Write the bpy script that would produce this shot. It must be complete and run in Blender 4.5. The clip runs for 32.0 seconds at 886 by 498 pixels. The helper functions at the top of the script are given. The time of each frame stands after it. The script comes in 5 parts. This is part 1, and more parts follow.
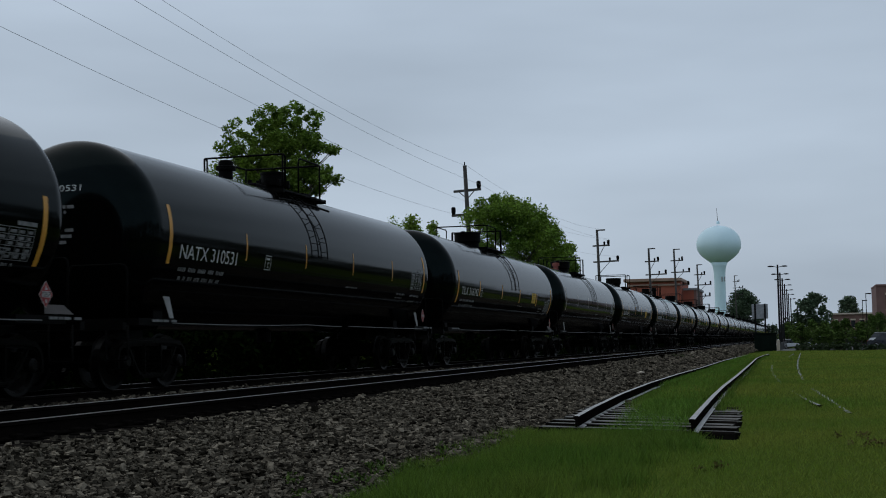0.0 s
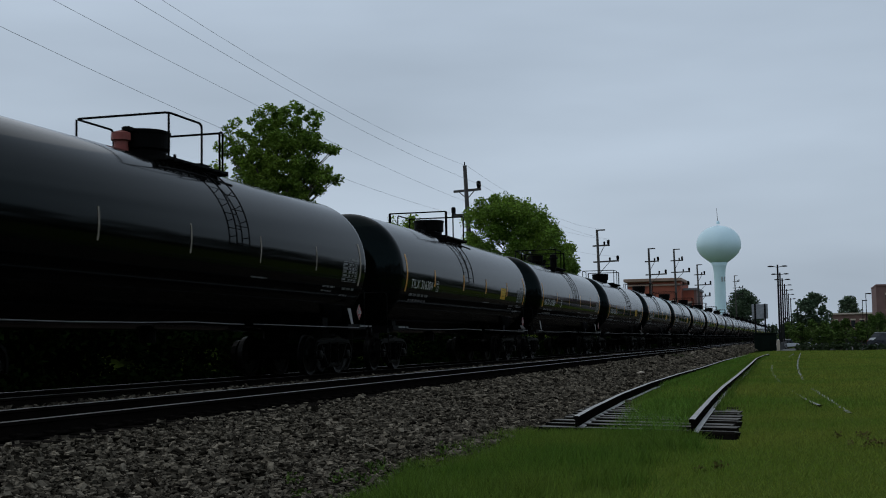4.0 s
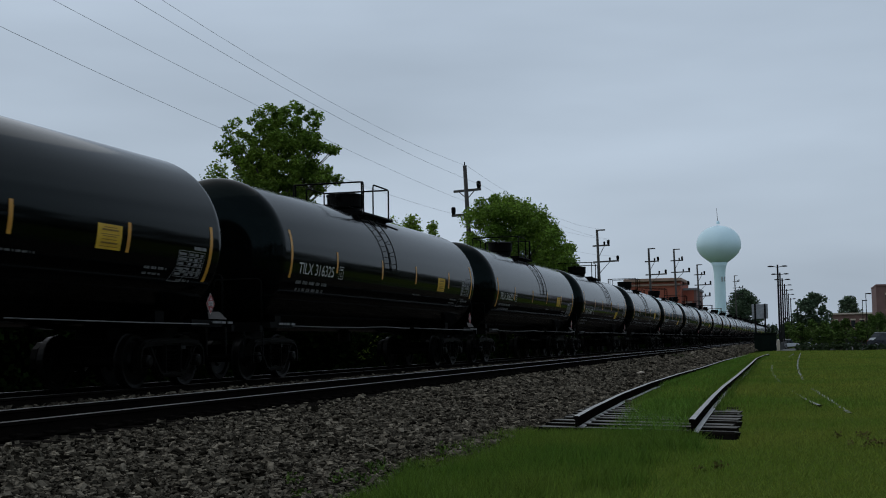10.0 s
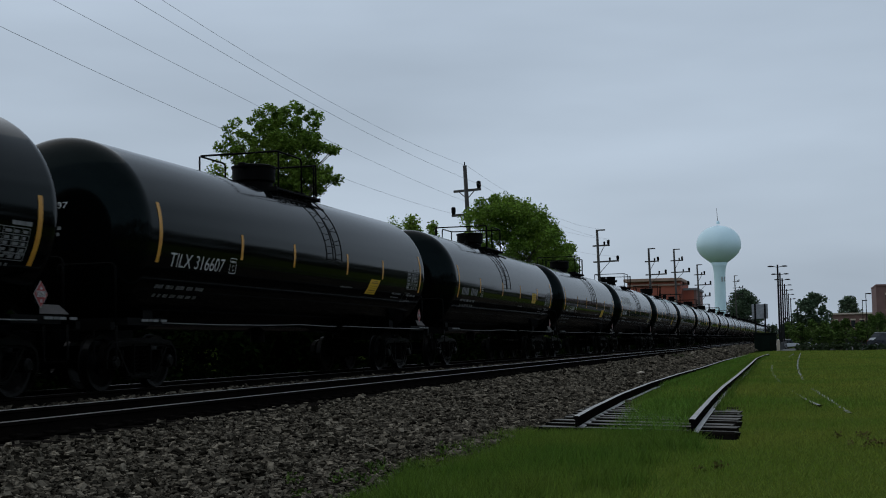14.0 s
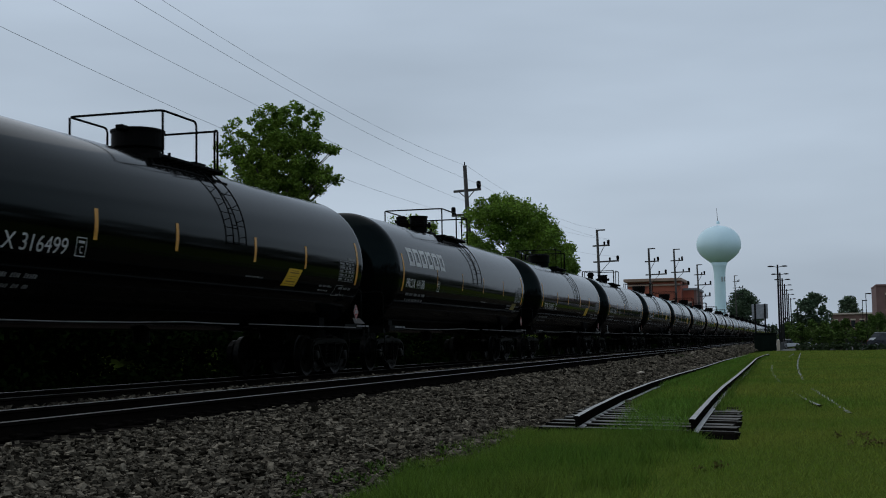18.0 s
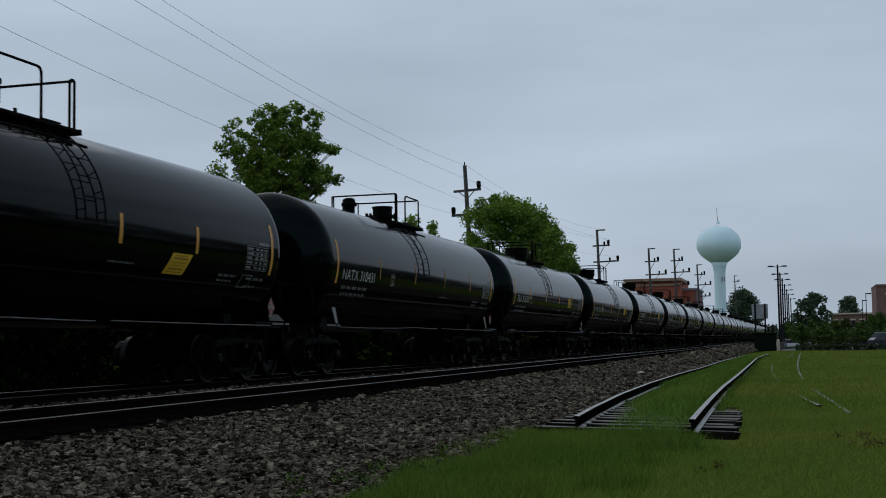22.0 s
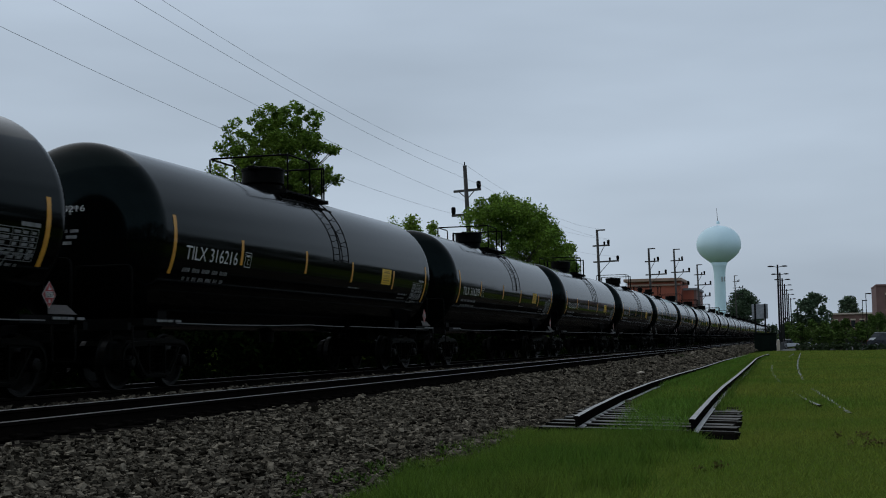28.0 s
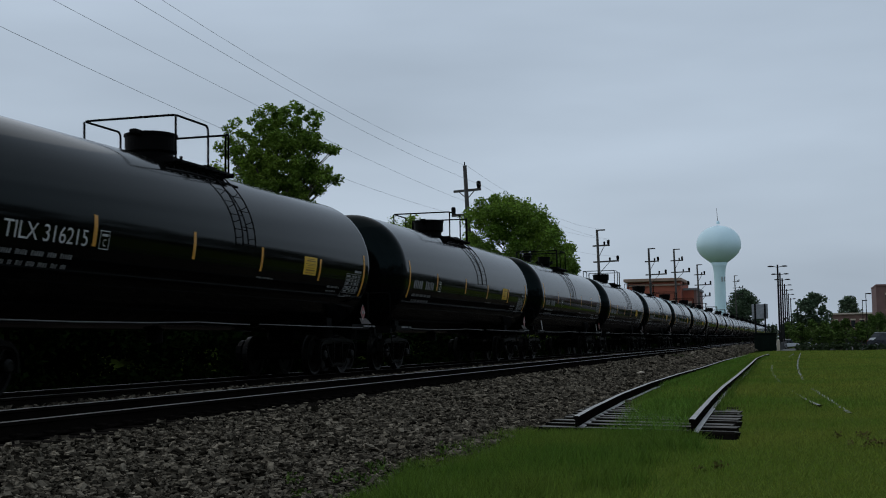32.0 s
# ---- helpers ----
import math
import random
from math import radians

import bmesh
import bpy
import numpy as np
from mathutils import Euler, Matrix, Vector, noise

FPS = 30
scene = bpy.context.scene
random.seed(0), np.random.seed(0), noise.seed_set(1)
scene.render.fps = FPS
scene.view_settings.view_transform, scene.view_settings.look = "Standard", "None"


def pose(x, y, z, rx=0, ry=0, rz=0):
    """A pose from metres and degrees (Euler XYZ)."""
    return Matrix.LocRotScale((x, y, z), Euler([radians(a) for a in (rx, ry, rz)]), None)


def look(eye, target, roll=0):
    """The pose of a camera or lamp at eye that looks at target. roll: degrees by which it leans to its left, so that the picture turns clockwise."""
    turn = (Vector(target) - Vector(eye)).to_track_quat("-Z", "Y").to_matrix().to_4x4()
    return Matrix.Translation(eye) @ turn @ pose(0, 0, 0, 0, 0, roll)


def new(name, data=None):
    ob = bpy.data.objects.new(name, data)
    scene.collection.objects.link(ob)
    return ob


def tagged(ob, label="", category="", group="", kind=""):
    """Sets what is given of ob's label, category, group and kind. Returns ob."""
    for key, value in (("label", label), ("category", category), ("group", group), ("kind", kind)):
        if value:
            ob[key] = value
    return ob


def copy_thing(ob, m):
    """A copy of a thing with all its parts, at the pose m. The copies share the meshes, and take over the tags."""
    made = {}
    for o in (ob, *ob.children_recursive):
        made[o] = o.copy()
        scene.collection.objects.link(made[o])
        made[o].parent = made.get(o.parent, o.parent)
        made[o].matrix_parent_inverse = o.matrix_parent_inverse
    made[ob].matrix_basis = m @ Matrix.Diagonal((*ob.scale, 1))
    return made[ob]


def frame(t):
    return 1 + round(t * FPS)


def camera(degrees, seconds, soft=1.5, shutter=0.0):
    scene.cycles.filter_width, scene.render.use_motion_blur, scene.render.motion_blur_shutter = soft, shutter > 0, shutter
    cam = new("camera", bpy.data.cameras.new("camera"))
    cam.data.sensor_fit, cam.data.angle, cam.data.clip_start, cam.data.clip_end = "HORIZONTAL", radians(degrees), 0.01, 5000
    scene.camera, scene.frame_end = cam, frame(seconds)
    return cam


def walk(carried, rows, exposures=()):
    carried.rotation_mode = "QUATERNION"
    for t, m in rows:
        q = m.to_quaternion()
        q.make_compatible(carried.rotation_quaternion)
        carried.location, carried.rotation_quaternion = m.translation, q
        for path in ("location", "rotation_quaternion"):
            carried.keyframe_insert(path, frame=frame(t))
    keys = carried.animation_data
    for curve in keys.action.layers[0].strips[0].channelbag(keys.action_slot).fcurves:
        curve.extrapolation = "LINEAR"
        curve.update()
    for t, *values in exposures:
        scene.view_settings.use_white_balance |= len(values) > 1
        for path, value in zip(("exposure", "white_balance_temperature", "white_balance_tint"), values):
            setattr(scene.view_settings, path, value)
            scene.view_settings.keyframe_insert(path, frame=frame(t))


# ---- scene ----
# ---------------------------------------------------------------- camera
EYE = (0.0, 0.0, 0.691)
YAW, PITCH = radians(16.142), radians(4.356)
AIM = (-100 * math.sin(YAW) * math.cos(PITCH), 100 * math.cos(YAW) * math.cos(PITCH), 0.691 + 100 * math.sin(PITCH))
cam = camera(39.43, 32.0, soft=1.0, shutter=0.12)
walk(cam, [(0.0, look(EYE, AIM, -0.9)), (32.0, look(EYE, AIM, -0.9))], exposures=[(0.0, 0.0), (32.0, 0.0)])

# ---------------------------------------------------------------- light
world = bpy.data.worlds.new("overcast_sky")
scene.world = world
world.use_nodes = True
wn, wl = world.node_tree.nodes, world.node_tree.links
wn.clear()
w_out = wn.new("ShaderNodeOutputWorld")
w_bg = wn.new("ShaderNodeBackground")
w_sky = wn.new("ShaderNodeTexSky")
w_sky.sky_type, w_sky.sun_disc = "NISHITA", False
w_sky.sun_elevation, w_sky.sun_rotation = radians(56), radians(-76)
w_sky.dust_density, w_sky.air_density = 3.0, 1.2
w_geo = wn.new("ShaderNodeTexCoord")
w_map = wn.new("ShaderNodeMapping")
w_map.inputs["Scale"].default_value = (1.0, 1.0, 4.5)
w_noise = wn.new("ShaderNodeTexNoise")
w_noise.inputs["Scale"].default_value = 2.1
w_noise.inputs["Detail"].default_value = 4.0
w_noise.inputs["Roughness"].default_value = 0.45
w_ramp = wn.new("ShaderNodeValToRGB")
w_ramp.color_ramp.elements[0].position, w_ramp.color_ramp.elements[0].color = 0.3, (2.95, 3.55, 4.3, 1)
w_ramp.color_ramp.elements[1].position, w_ramp.color_ramp.elements[1].color = 0.72, (4.25, 5.05, 6.05, 1)
w_mix = wn.new("ShaderNodeMix")
w_mix.data_type = "RGBA"
w_mix.inputs[0].default_value = 0.93
wl.new(w_geo.outputs["Generated"], w_map.inputs["Vector"])
wl.new(w_map.outputs["Vector"], w_noise.inputs["Vector"])
wl.new(w_noise.outputs["Fac"], w_ramp.inputs["Fac"])
w_sep = wn.new("ShaderNodeSeparateXYZ")
w_high = wn.new("ShaderNodeMapRange")                 # sky dimmed overhead, above the view, to lower the light on the ground
w_high.inputs[1].default_value, w_high.inputs[2].default_value = 0.26, 0.75
w_high.inputs[3].default_value, w_high.inputs[4].default_value = 1.0, 0.8
w_dim = wn.new("ShaderNodeMix")
w_dim.data_type, w_dim.blend_type = "RGBA", "MULTIPLY"
w_dim.inputs[0].default_value = 1.0
wl.new(w_geo.outputs["Generated"], w_sep.inputs["Vector"])
wl.new(w_sep.outputs["Z"], w_high.inputs[0])
wl.new(w_ramp.outputs["Color"], w_dim.inputs[6])
wl.new(w_high.outputs[0], w_dim.inputs[7])
wl.new(w_sky.outputs["Color"], w_mix.inputs[6])
wl.new(w_dim.outputs[2], w_mix.inputs[7])
wl.new(w_mix.outputs[2], w_bg.inputs["Color"])
w_bg.inputs["Strength"].default_value = 0.12
wl.new(w_bg.outputs["Background"], w_out.inputs["Surface"])

sun = new("sun", bpy.data.lights.new("sun", "SUN"))
sun.data.energy, sun.data.angle, sun.data.color = 0.5, radians(100), (1.0, 0.96, 0.9)
sun.matrix_world = look((-40, 30, 60), (0, 20, 0))


# ---------------------------------------------------------------- materials
def material(name, colour, rough=0.6, metal=0.0, second=None, scale=3.0, fine=40.0, bump=0.15, island=0.0, randomness=0.0,
             coat=0.0, spec=0.5, depth=0.01):
    """Two scales of noise between two colours, fine relief, and a random value for each island or object."""
    m = bpy.data.materials.new(name)
    m.use_nodes = True
    n, l = m.node_tree.nodes, m.node_tree.links
    b = n["Principled BSDF"]
    second = second or tuple(c * 0.7 for c in colour)
    tc = n.new("ShaderNodeTexCoord")
    big, small = n.new("ShaderNodeTexNoise"), n.new("ShaderNodeTexNoise")
    big.inputs["Scale"].default_value, small.inputs["Scale"].default_value = scale, fine
    big.inputs["Detail"].default_value, small.inputs["Detail"].default_value = 4.0, 5.0
    for t in (big, small):
        l.new(tc.outputs["Object"], t.inputs["Vector"])
    add = n.new("ShaderNodeMath")
    add.operation = "MULTIPLY_ADD"
    l.new(small.outputs["Fac"], add.inputs[0])
    add.inputs[1].default_value = 0.45
    l.new(big.outputs["Fac"], add.inputs[2])
    ramp = n.new("ShaderNodeMapRange")
    ramp.inputs[1].default_value, ramp.inputs[2].default_value = 0.5, 0.95
    l.new(add.outputs[0], ramp.inputs[0])
    mix = n.new("ShaderNodeMix")
    mix.data_type = "RGBA"
    l.new(ramp.outputs[0], mix.inputs[0])
    mix.inputs[6].default_value, mix.inputs[7].default_value = (*colour, 1), (*second, 1)
    out = mix.outputs[2]
    if island or randomness:
        src = n.new("ShaderNodeNewGeometry").outputs["Random Per Island"] if island else n.new("ShaderNodeObjectInfo").outputs["Random"]
        r = n.new("ShaderNodeMapRange")
        k = island or randomness
        r.inputs[3].default_value, r.inputs[4].default_value = 1 - k, 1 + k
        l.new(src, r.inputs[0])
        hsv = n.new("ShaderNodeHueSaturation")
        l.new(r.outputs[0], hsv.inputs["Value"])
        l.new(out, hsv.inputs["Color"])
        out = hsv.outputs["Color"]
    l.new(out, b.inputs["Base Color"])
    rr = n.new("ShaderNodeMapRange")
    rr.inputs[3].default_value, rr.inputs[4].default_value = max(rough - 0.1, 0.03), min(rough + 0.1, 1.0)
    l.new(big.outputs["Fac"], rr.inputs[0])
    l.new(rr.outputs[0], b.inputs["Roughness"])
    b.inputs["Metallic"].default_value = metal
    b.inputs["Coat Weight"].default_value = coat
    b.inputs["Coat Roughness"].default_value = 0.15
    b.inputs["Specular IOR Level"].default_value = spec
    if bump:
        bp = n.new("ShaderNodeBump")
        bp.inputs["Strength"].default_value, bp.inputs["Distance"].default_value = bump, depth
        l.new(small.outputs["Fac"], bp.inputs["Height"])
        l.new(bp.outputs["Normal"], b.inputs["Normal"])
    return m


TANK = material("tank_paint", (0.0009, 0.0010, 0.0010), 0.11, second=(0.0022, 0.0024, 0.0023), scale=0.7, fine=9, bump=0.012, spec=0.088)
TANK.node_tree.nodes["Principled BSDF"].inputs["Specular Tint"].default_value = (0.62, 0.97, 1.0, 1.0)
for node in TANK.node_tree.nodes:                     # even gloss: the skyline shows as a clear edge
    if node.type == "MAP_RANGE" and node.outputs[0].links[0].to_socket.name == "Roughness":
        node.inputs[3].default_value, node.inputs[4].default_value = 0.06, 0.15
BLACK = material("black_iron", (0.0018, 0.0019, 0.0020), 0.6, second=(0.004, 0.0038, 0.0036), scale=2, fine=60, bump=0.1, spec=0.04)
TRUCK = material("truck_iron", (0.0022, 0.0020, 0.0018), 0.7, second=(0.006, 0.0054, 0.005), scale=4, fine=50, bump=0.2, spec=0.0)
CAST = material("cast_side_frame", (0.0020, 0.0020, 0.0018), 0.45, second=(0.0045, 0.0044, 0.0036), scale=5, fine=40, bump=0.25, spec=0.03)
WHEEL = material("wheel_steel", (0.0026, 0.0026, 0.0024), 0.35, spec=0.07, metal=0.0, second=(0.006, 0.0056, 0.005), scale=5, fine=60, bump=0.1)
WHITE = material("white_lettering", (0.62, 0.63, 0.62), 0.6, second=(0.42, 0.42, 0.41), scale=6, fine=90, bump=0)
GREYLET = material("faded_lettering", (0.25, 0.255, 0.255), 0.7, second=(0.10, 0.10, 0.10), scale=8, fine=90, bump=0)
YELLOW = material("reflective_yellow", (0.72, 0.36, 0.035), 0.45, second=(0.55, 0.24, 0.03), scale=5, fine=70, bump=0)
PLACARD_Y = material("placard_yellow", (0.75, 0.48, 0.02), 0.5, second=(0.62, 0.36, 0.02), scale=6, fine=70, bump=0)
PLACARD_W = material("placard_white", (0.5, 0.5, 0.49), 0.6, second=(0.36, 0.35, 0.34), scale=8, fine=80, bump=0)
RED = material("placard_red", (0.36, 0.02, 0.025), 0.5, second=(0.25, 0.02, 0.02), scale=6, fine=70, bump=0)
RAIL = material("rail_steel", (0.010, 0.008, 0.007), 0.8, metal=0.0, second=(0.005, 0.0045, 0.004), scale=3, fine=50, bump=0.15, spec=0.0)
RAILTOP = material("polished_rail_head", (0.36, 0.36, 0.35), 0.36, metal=1.0, second=(0.27, 0.26, 0.25), scale=2, fine=30, bump=0.02)
RAILDIM = material("worn_rail_head", (0.11, 0.107, 0.10), 0.5, metal=0.7, second=(0.07, 0.066, 0.062), scale=2, fine=30, bump=0.02)
# head colour darkened for the shade of the train over these rails
RAILDARK = material("greasy_rail_head", (0.035, 0.034, 0.032), 0.5, metal=0.5, second=(0.02, 0.019, 0.018), scale=2, fine=30, bump=0.02)
RAILOLD = material("rusty_rail_head", (0.42, 0.41, 0.39), 0.5, metal=0.4, second=(0.29, 0.27, 0.25), scale=4, fine=40, bump=0.1)
# siding ties: shade on sides and sky light on tops are in these colours
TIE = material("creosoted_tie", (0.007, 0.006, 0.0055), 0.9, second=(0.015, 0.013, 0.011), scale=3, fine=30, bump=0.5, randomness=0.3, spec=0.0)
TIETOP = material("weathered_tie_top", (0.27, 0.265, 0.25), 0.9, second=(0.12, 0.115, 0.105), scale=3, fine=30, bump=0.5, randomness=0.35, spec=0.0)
BURIED = material("earth_stained_rail", (0.24, 0.25, 0.22), 0.7, second=(0.11, 0.13, 0.08), scale=1.5, fine=20, bump=0.1, spec=0.2)
INK = material("placard_ink", (0.30, 0.17, 0.012), 0.6, second=(0.20, 0.11, 0.01), scale=20, fine=90, bump=0)
RUST = material("faded_red_cap", (0.30, 0.06, 0.045), 0.6, second=(0.20, 0.05, 0.04), scale=4, fine=40, bump=0.05)
DULL = material("dull_pipe", (0.20, 0.20, 0.20), 0.6, second=(0.11, 0.11, 0.11), scale=2, fine=40, bump=0, spec=0.2)
STONE = material("ballast_stone", (0.190, 0.164, 0.125), 0.9, second=(0.012, 0.0105, 0.008), scale=10.0, fine=45, bump=0.3, island=0.9, spec=0.0)
# far darker than the stones: shade in their gaps is in this colour
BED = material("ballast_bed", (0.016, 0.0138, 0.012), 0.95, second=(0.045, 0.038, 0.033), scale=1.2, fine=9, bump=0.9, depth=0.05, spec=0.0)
EARTH = material("dark_earth", (0.018, 0.016, 0.011), 0.95, second=(0.035, 0.036, 0.018), scale=2.5, fine=30, bump=0.6, spec=0.0)
GRASS = material("mown_grass", (0.058, 0.098, 0.015), 0.95, second=(0.096, 0.120, 0.023), scale=0.22, fine=14, bump=0.7, depth=0.04, spec=0.0)
BLADE = material("grass_blade", (0.110, 0.200, 0.025), 0.7, second=(0.225, 0.250, 0.045), scale=0.25, fine=5, bump=0, island=0.28, spec=0.15)
TALL = material("tall_grass_blade", (0.080, 0.164, 0.020), 0.7, second=(0.142, 0.205, 0.032), scale=0.6, fine=5, bump=0, island=0.45, spec=0.15)
LUSH = material("lush_grass_blade", (0.085, 0.195, 0.020), 0.7, second=(0.135, 0.230, 0.030), scale=0.5, fine=5, bump=0, island=0.45, spec=0.15)
LEAF = material("tree_leaf", (0.090, 0.180, 0.022), 0.6, second=(0.195, 0.280, 0.036), scale=0.5, fine=6, bump=0, island=0.5, spec=0.3)
LEAF2 = material("bush_leaf", (0.095, 0.190, 0.022), 0.6, second=(0.180, 0.280, 0.036), scale=0.4, fine=6, bump=0, island=0.5, spec=0.3)
# near-black: deep shade behind the cars is put into this leaf colour
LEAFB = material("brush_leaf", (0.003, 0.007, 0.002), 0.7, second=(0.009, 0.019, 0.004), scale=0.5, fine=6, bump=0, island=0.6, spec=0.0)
DRY = material("dry_leaf", (0.085, 0.085, 0.025), 0.8, second=(0.13, 0.10, 0.04), scale=2, fine=8, bump=0, island=0.5, spec=0.05)
LEAFM = material("shrub_leaf", (0.044, 0.086, 0.015), 0.7, second=(0.082, 0.122, 0.026), scale=0.3, fine=4, bump=0, island=0.5, spec=0.1)
LEAFD = material("dark_leaf", (0.026, 0.046, 0.020), 0.7, second=(0.042, 0.062, 0.026), scale=0.3, fine=4, bump=0, island=0.5, spec=0.2)
# distance haze is mixed into this leaf colour, paler and greyer than near leaves
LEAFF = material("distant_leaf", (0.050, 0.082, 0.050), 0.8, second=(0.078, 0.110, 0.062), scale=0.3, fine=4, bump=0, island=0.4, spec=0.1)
BARK = material("bark", (0.075, 0.060, 0.048), 0.9, second=(0.12, 0.10, 0.085), scale=3, fine=30, bump=0.6)
POLE = material("pole_wood", (0.055, 0.050, 0.048), 0.9, second=(0.09, 0.08, 0.075), scale=3, fine=30, bump=0.4)
WIRE = material("wire", (0.42, 0.45, 0.49), 0.6, bump=0)
TOWER = material("tower_paint", (0.70, 0.91, 0.98), 0.45, second=(0.64, 0.85, 0.93), scale=0.15, fine=2, bump=0.02)
BRICK = material("red_brick", (0.36, 0.100, 0.058), 0.9, second=(0.26, 0.078, 0.050), scale=0.6, fine=12, bump=0.3)
BRICKD = material("brown_brick", (0.20, 0.115, 0.095), 0.9, second=(0.15, 0.09, 0.08), scale=0.6, fine=12, bump=0.3)
CREAM = material("cream_stone", (0.55, 0.47, 0.38), 0.85, second=(0.46, 0.39, 0.32), scale=0.7, fine=10, bump=0.2)
CORNICE = material("brown_cornice_stone", (0.36, 0.25, 0.19), 0.85, second=(0.28, 0.19, 0.15), scale=0.7, fine=10, bump=0.2)
ROOFM = material("roof_membrane", (0.25, 0.25, 0.26), 0.9)
GLASS = material("dark_window_glass", (0.02, 0.025, 0.03), 0.12, bump=0)
FADEDY = material("faded_yellow", (0.30, 0.24, 0.05), 0.6, second=(0.14, 0.12, 0.04), scale=6, fine=60, bump=0)
FADED = material("faded_stripe", (0.42, 0.36, 0.28), 0.6, second=(0.22, 0.19, 0.15), scale=5, fine=60, bump=0)
PLATE = material("grey_end_plate", (0.33, 0.33, 0.32), 0.6, second=(0.2, 0.2, 0.19), scale=5, fine=60, bump=0)
LAMPM = material("lamp_post_paint", (0.010, 0.010, 0.011), 0.6, bump=0.05, spec=0.15)
SIGNB = material("sign_back_aluminium", (0.34, 0.36, 0.37), 0.5, metal=0.4, bump=0.02)
CARW = material("white_car_paint", (0.75, 0.77, 0.78), 0.3, second=(0.66, 0.68, 0.70), scale=1, bump=0, coat=0.5)
CARD = material("dark_car_paint", (0.03, 0.035, 0.045), 0.3, bump=0, coat=0.5)
CARS = material("silver_car_paint", (0.58, 0.60, 0.63), 0.3, metal=0.2, bump=0, coat=0.5)
TYRE = material("tyre_rubber", (0.015, 0.015, 0.016), 0.85, bump=0.1)
ASPHALT = material("asphalt", (0.055, 0.055, 0.057), 0.9, second=(0.08, 0.08, 0.08), scale=0.3, fine=20, bump=0.3)
CABIN = material("cabinet_dark_green", (0.010, 0.016, 0.013), 0.7, bump=0.05, spec=0.0)


def translucent(m, share):
    """Lets light through leaves."""
    n, l = m.node_tree.nodes, m.node_tree.links
    b, out = n["Principled BSDF"], n["Material Output"]
    t, mix = n.new("ShaderNodeBsdfTranslucent"), n.new("ShaderNodeMixShader")
    l.new(b.inputs["Base Color"].links[0].from_socket, t.inputs["Color"])
    mix.inputs[0].default_value = share
    l.new(b.outputs[0], mix.inputs[1])
    l.new(t.outputs[0], mix.inputs[2])
    l.new(mix.outputs[0], out.inputs["Surface"])


for leafy in (LEAF, LEAF2, BLADE, TALL):
    translucent(leafy, 0.45)


# ---------------------------------------------------------------- mesh helpers
def mesh_np(name, verts, faces, mat, smooth=False):
    """A mesh from arrays of vertices (n, 3) and of faces of one size (m, k)."""
    verts, faces = np.asarray(verts, dtype=np.float32), np.asarray(faces, dtype=np.int32)
    me = bpy.data.meshes.new(name)
    k = faces.shape[1]
    me.vertices.add(len(verts))
    me.vertices.foreach_set("co", verts.ravel())
    me.loops.add(faces.size)
    me.loops.foreach_set("vertex_index", faces.ravel())
    me.polygons.add(len(faces))
    me.polygons.foreach_set("loop_start", np.arange(0, faces.size, k, dtype=np.int32))
    me.polygons.foreach_set("use_smooth", np.full(len(faces), smooth))
    me.update(calc_edges=True)
    me.materials.append(mat)
    return me


def to_mesh(name, bm, mat, smooth=False):
    me = bpy.data.meshes.new(name)
    bmesh.ops.recalc_face_normals(bm, faces=bm.faces)
    bm.to_mesh(me)
    bm.free()
    if smooth:
        me.polygons.foreach_set("use_smooth", np.full(len(me.polygons), True))
    for mm in (mat if isinstance(mat, (list, tuple)) else [mat]):
        me.materials.append(mm)
    return me


def part(name, bm, mat, parent, label="", smooth=False):
    """ONE mesh object under a thing or a part. bm: a bmesh or a ready mesh."""
    me = bm if isinstance(bm, bpy.types.Mesh) else to_mesh(name, bm, mat, smooth)
    ob = new(name, me)
    ob.parent = parent
    if label:
        tagged(ob, label)
    return ob


def box(bm, x0, x1, y0, y1, z0, z1, bevel=0.0):
    vs = bmesh.ops.create_cube(bm, size=1.0)["verts"]
    for v in vs:
        v.co = Vector((x0 + (v.co.x + 0.5) * (x1 - x0), y0 + (v.co.y + 0.5) * (y1 - y0), z0 + (v.co.z + 0.5) * (z1 - z0)))
    if bevel:
        es = list({e for v in vs for e in v.link_edges})
        bmesh.ops.bevel(bm, geom=es, offset=bevel, segments=1, affect="EDGES")
    return bm


def tube(bm, pts, r, sides=8, r2=None, close=True):
    """A tube through points, with radius r that goes to r2."""
    pts = [Vector(p) for p in pts]
    r2 = r if r2 is None else r2
    rings = []
    up = Vector((0, 0, 1))
    for i, p in enumerate(pts):
        d = (pts[min(i + 1, len(pts) - 1)] - pts[max(i - 1, 0)]).normalized()
        a = d.cross(up)
        a = d.cross(Vector((1, 0, 0))) if a.length < 0.05 else a
        a.normalize()
        b = d.cross(a).normalized()
        rr = r + (r2 - r) * i / max(len(pts) - 1, 1)
        rings.append([bm.verts.new(p + rr * (math.cos(2 * math.pi * j / sides) * a + math.sin(2 * math.pi * j / sides) * b)) for j in range(sides)])
    for u, v in zip(rings, rings[1:]):
        # keep neighbouring rings matched when the frame flips
        k = min(range(sides), key=lambda s: (v[s].co - pts[rings.index(v)] - (u[0].co - pts[rings.index(u)])).length)
        for j in range(sides):
            bm.faces.new((u[j], u[(j + 1) % sides], v[(j + 1 + k) % sides], v[(j + k) % sides]))
        rings[rings.index(v)][:] = [v[(j + k) % sides] for j in range(sides)]
    if close:
        bm.faces.new(rings[0][::-1])
        bm.faces.new(rings[-1])
    return bm


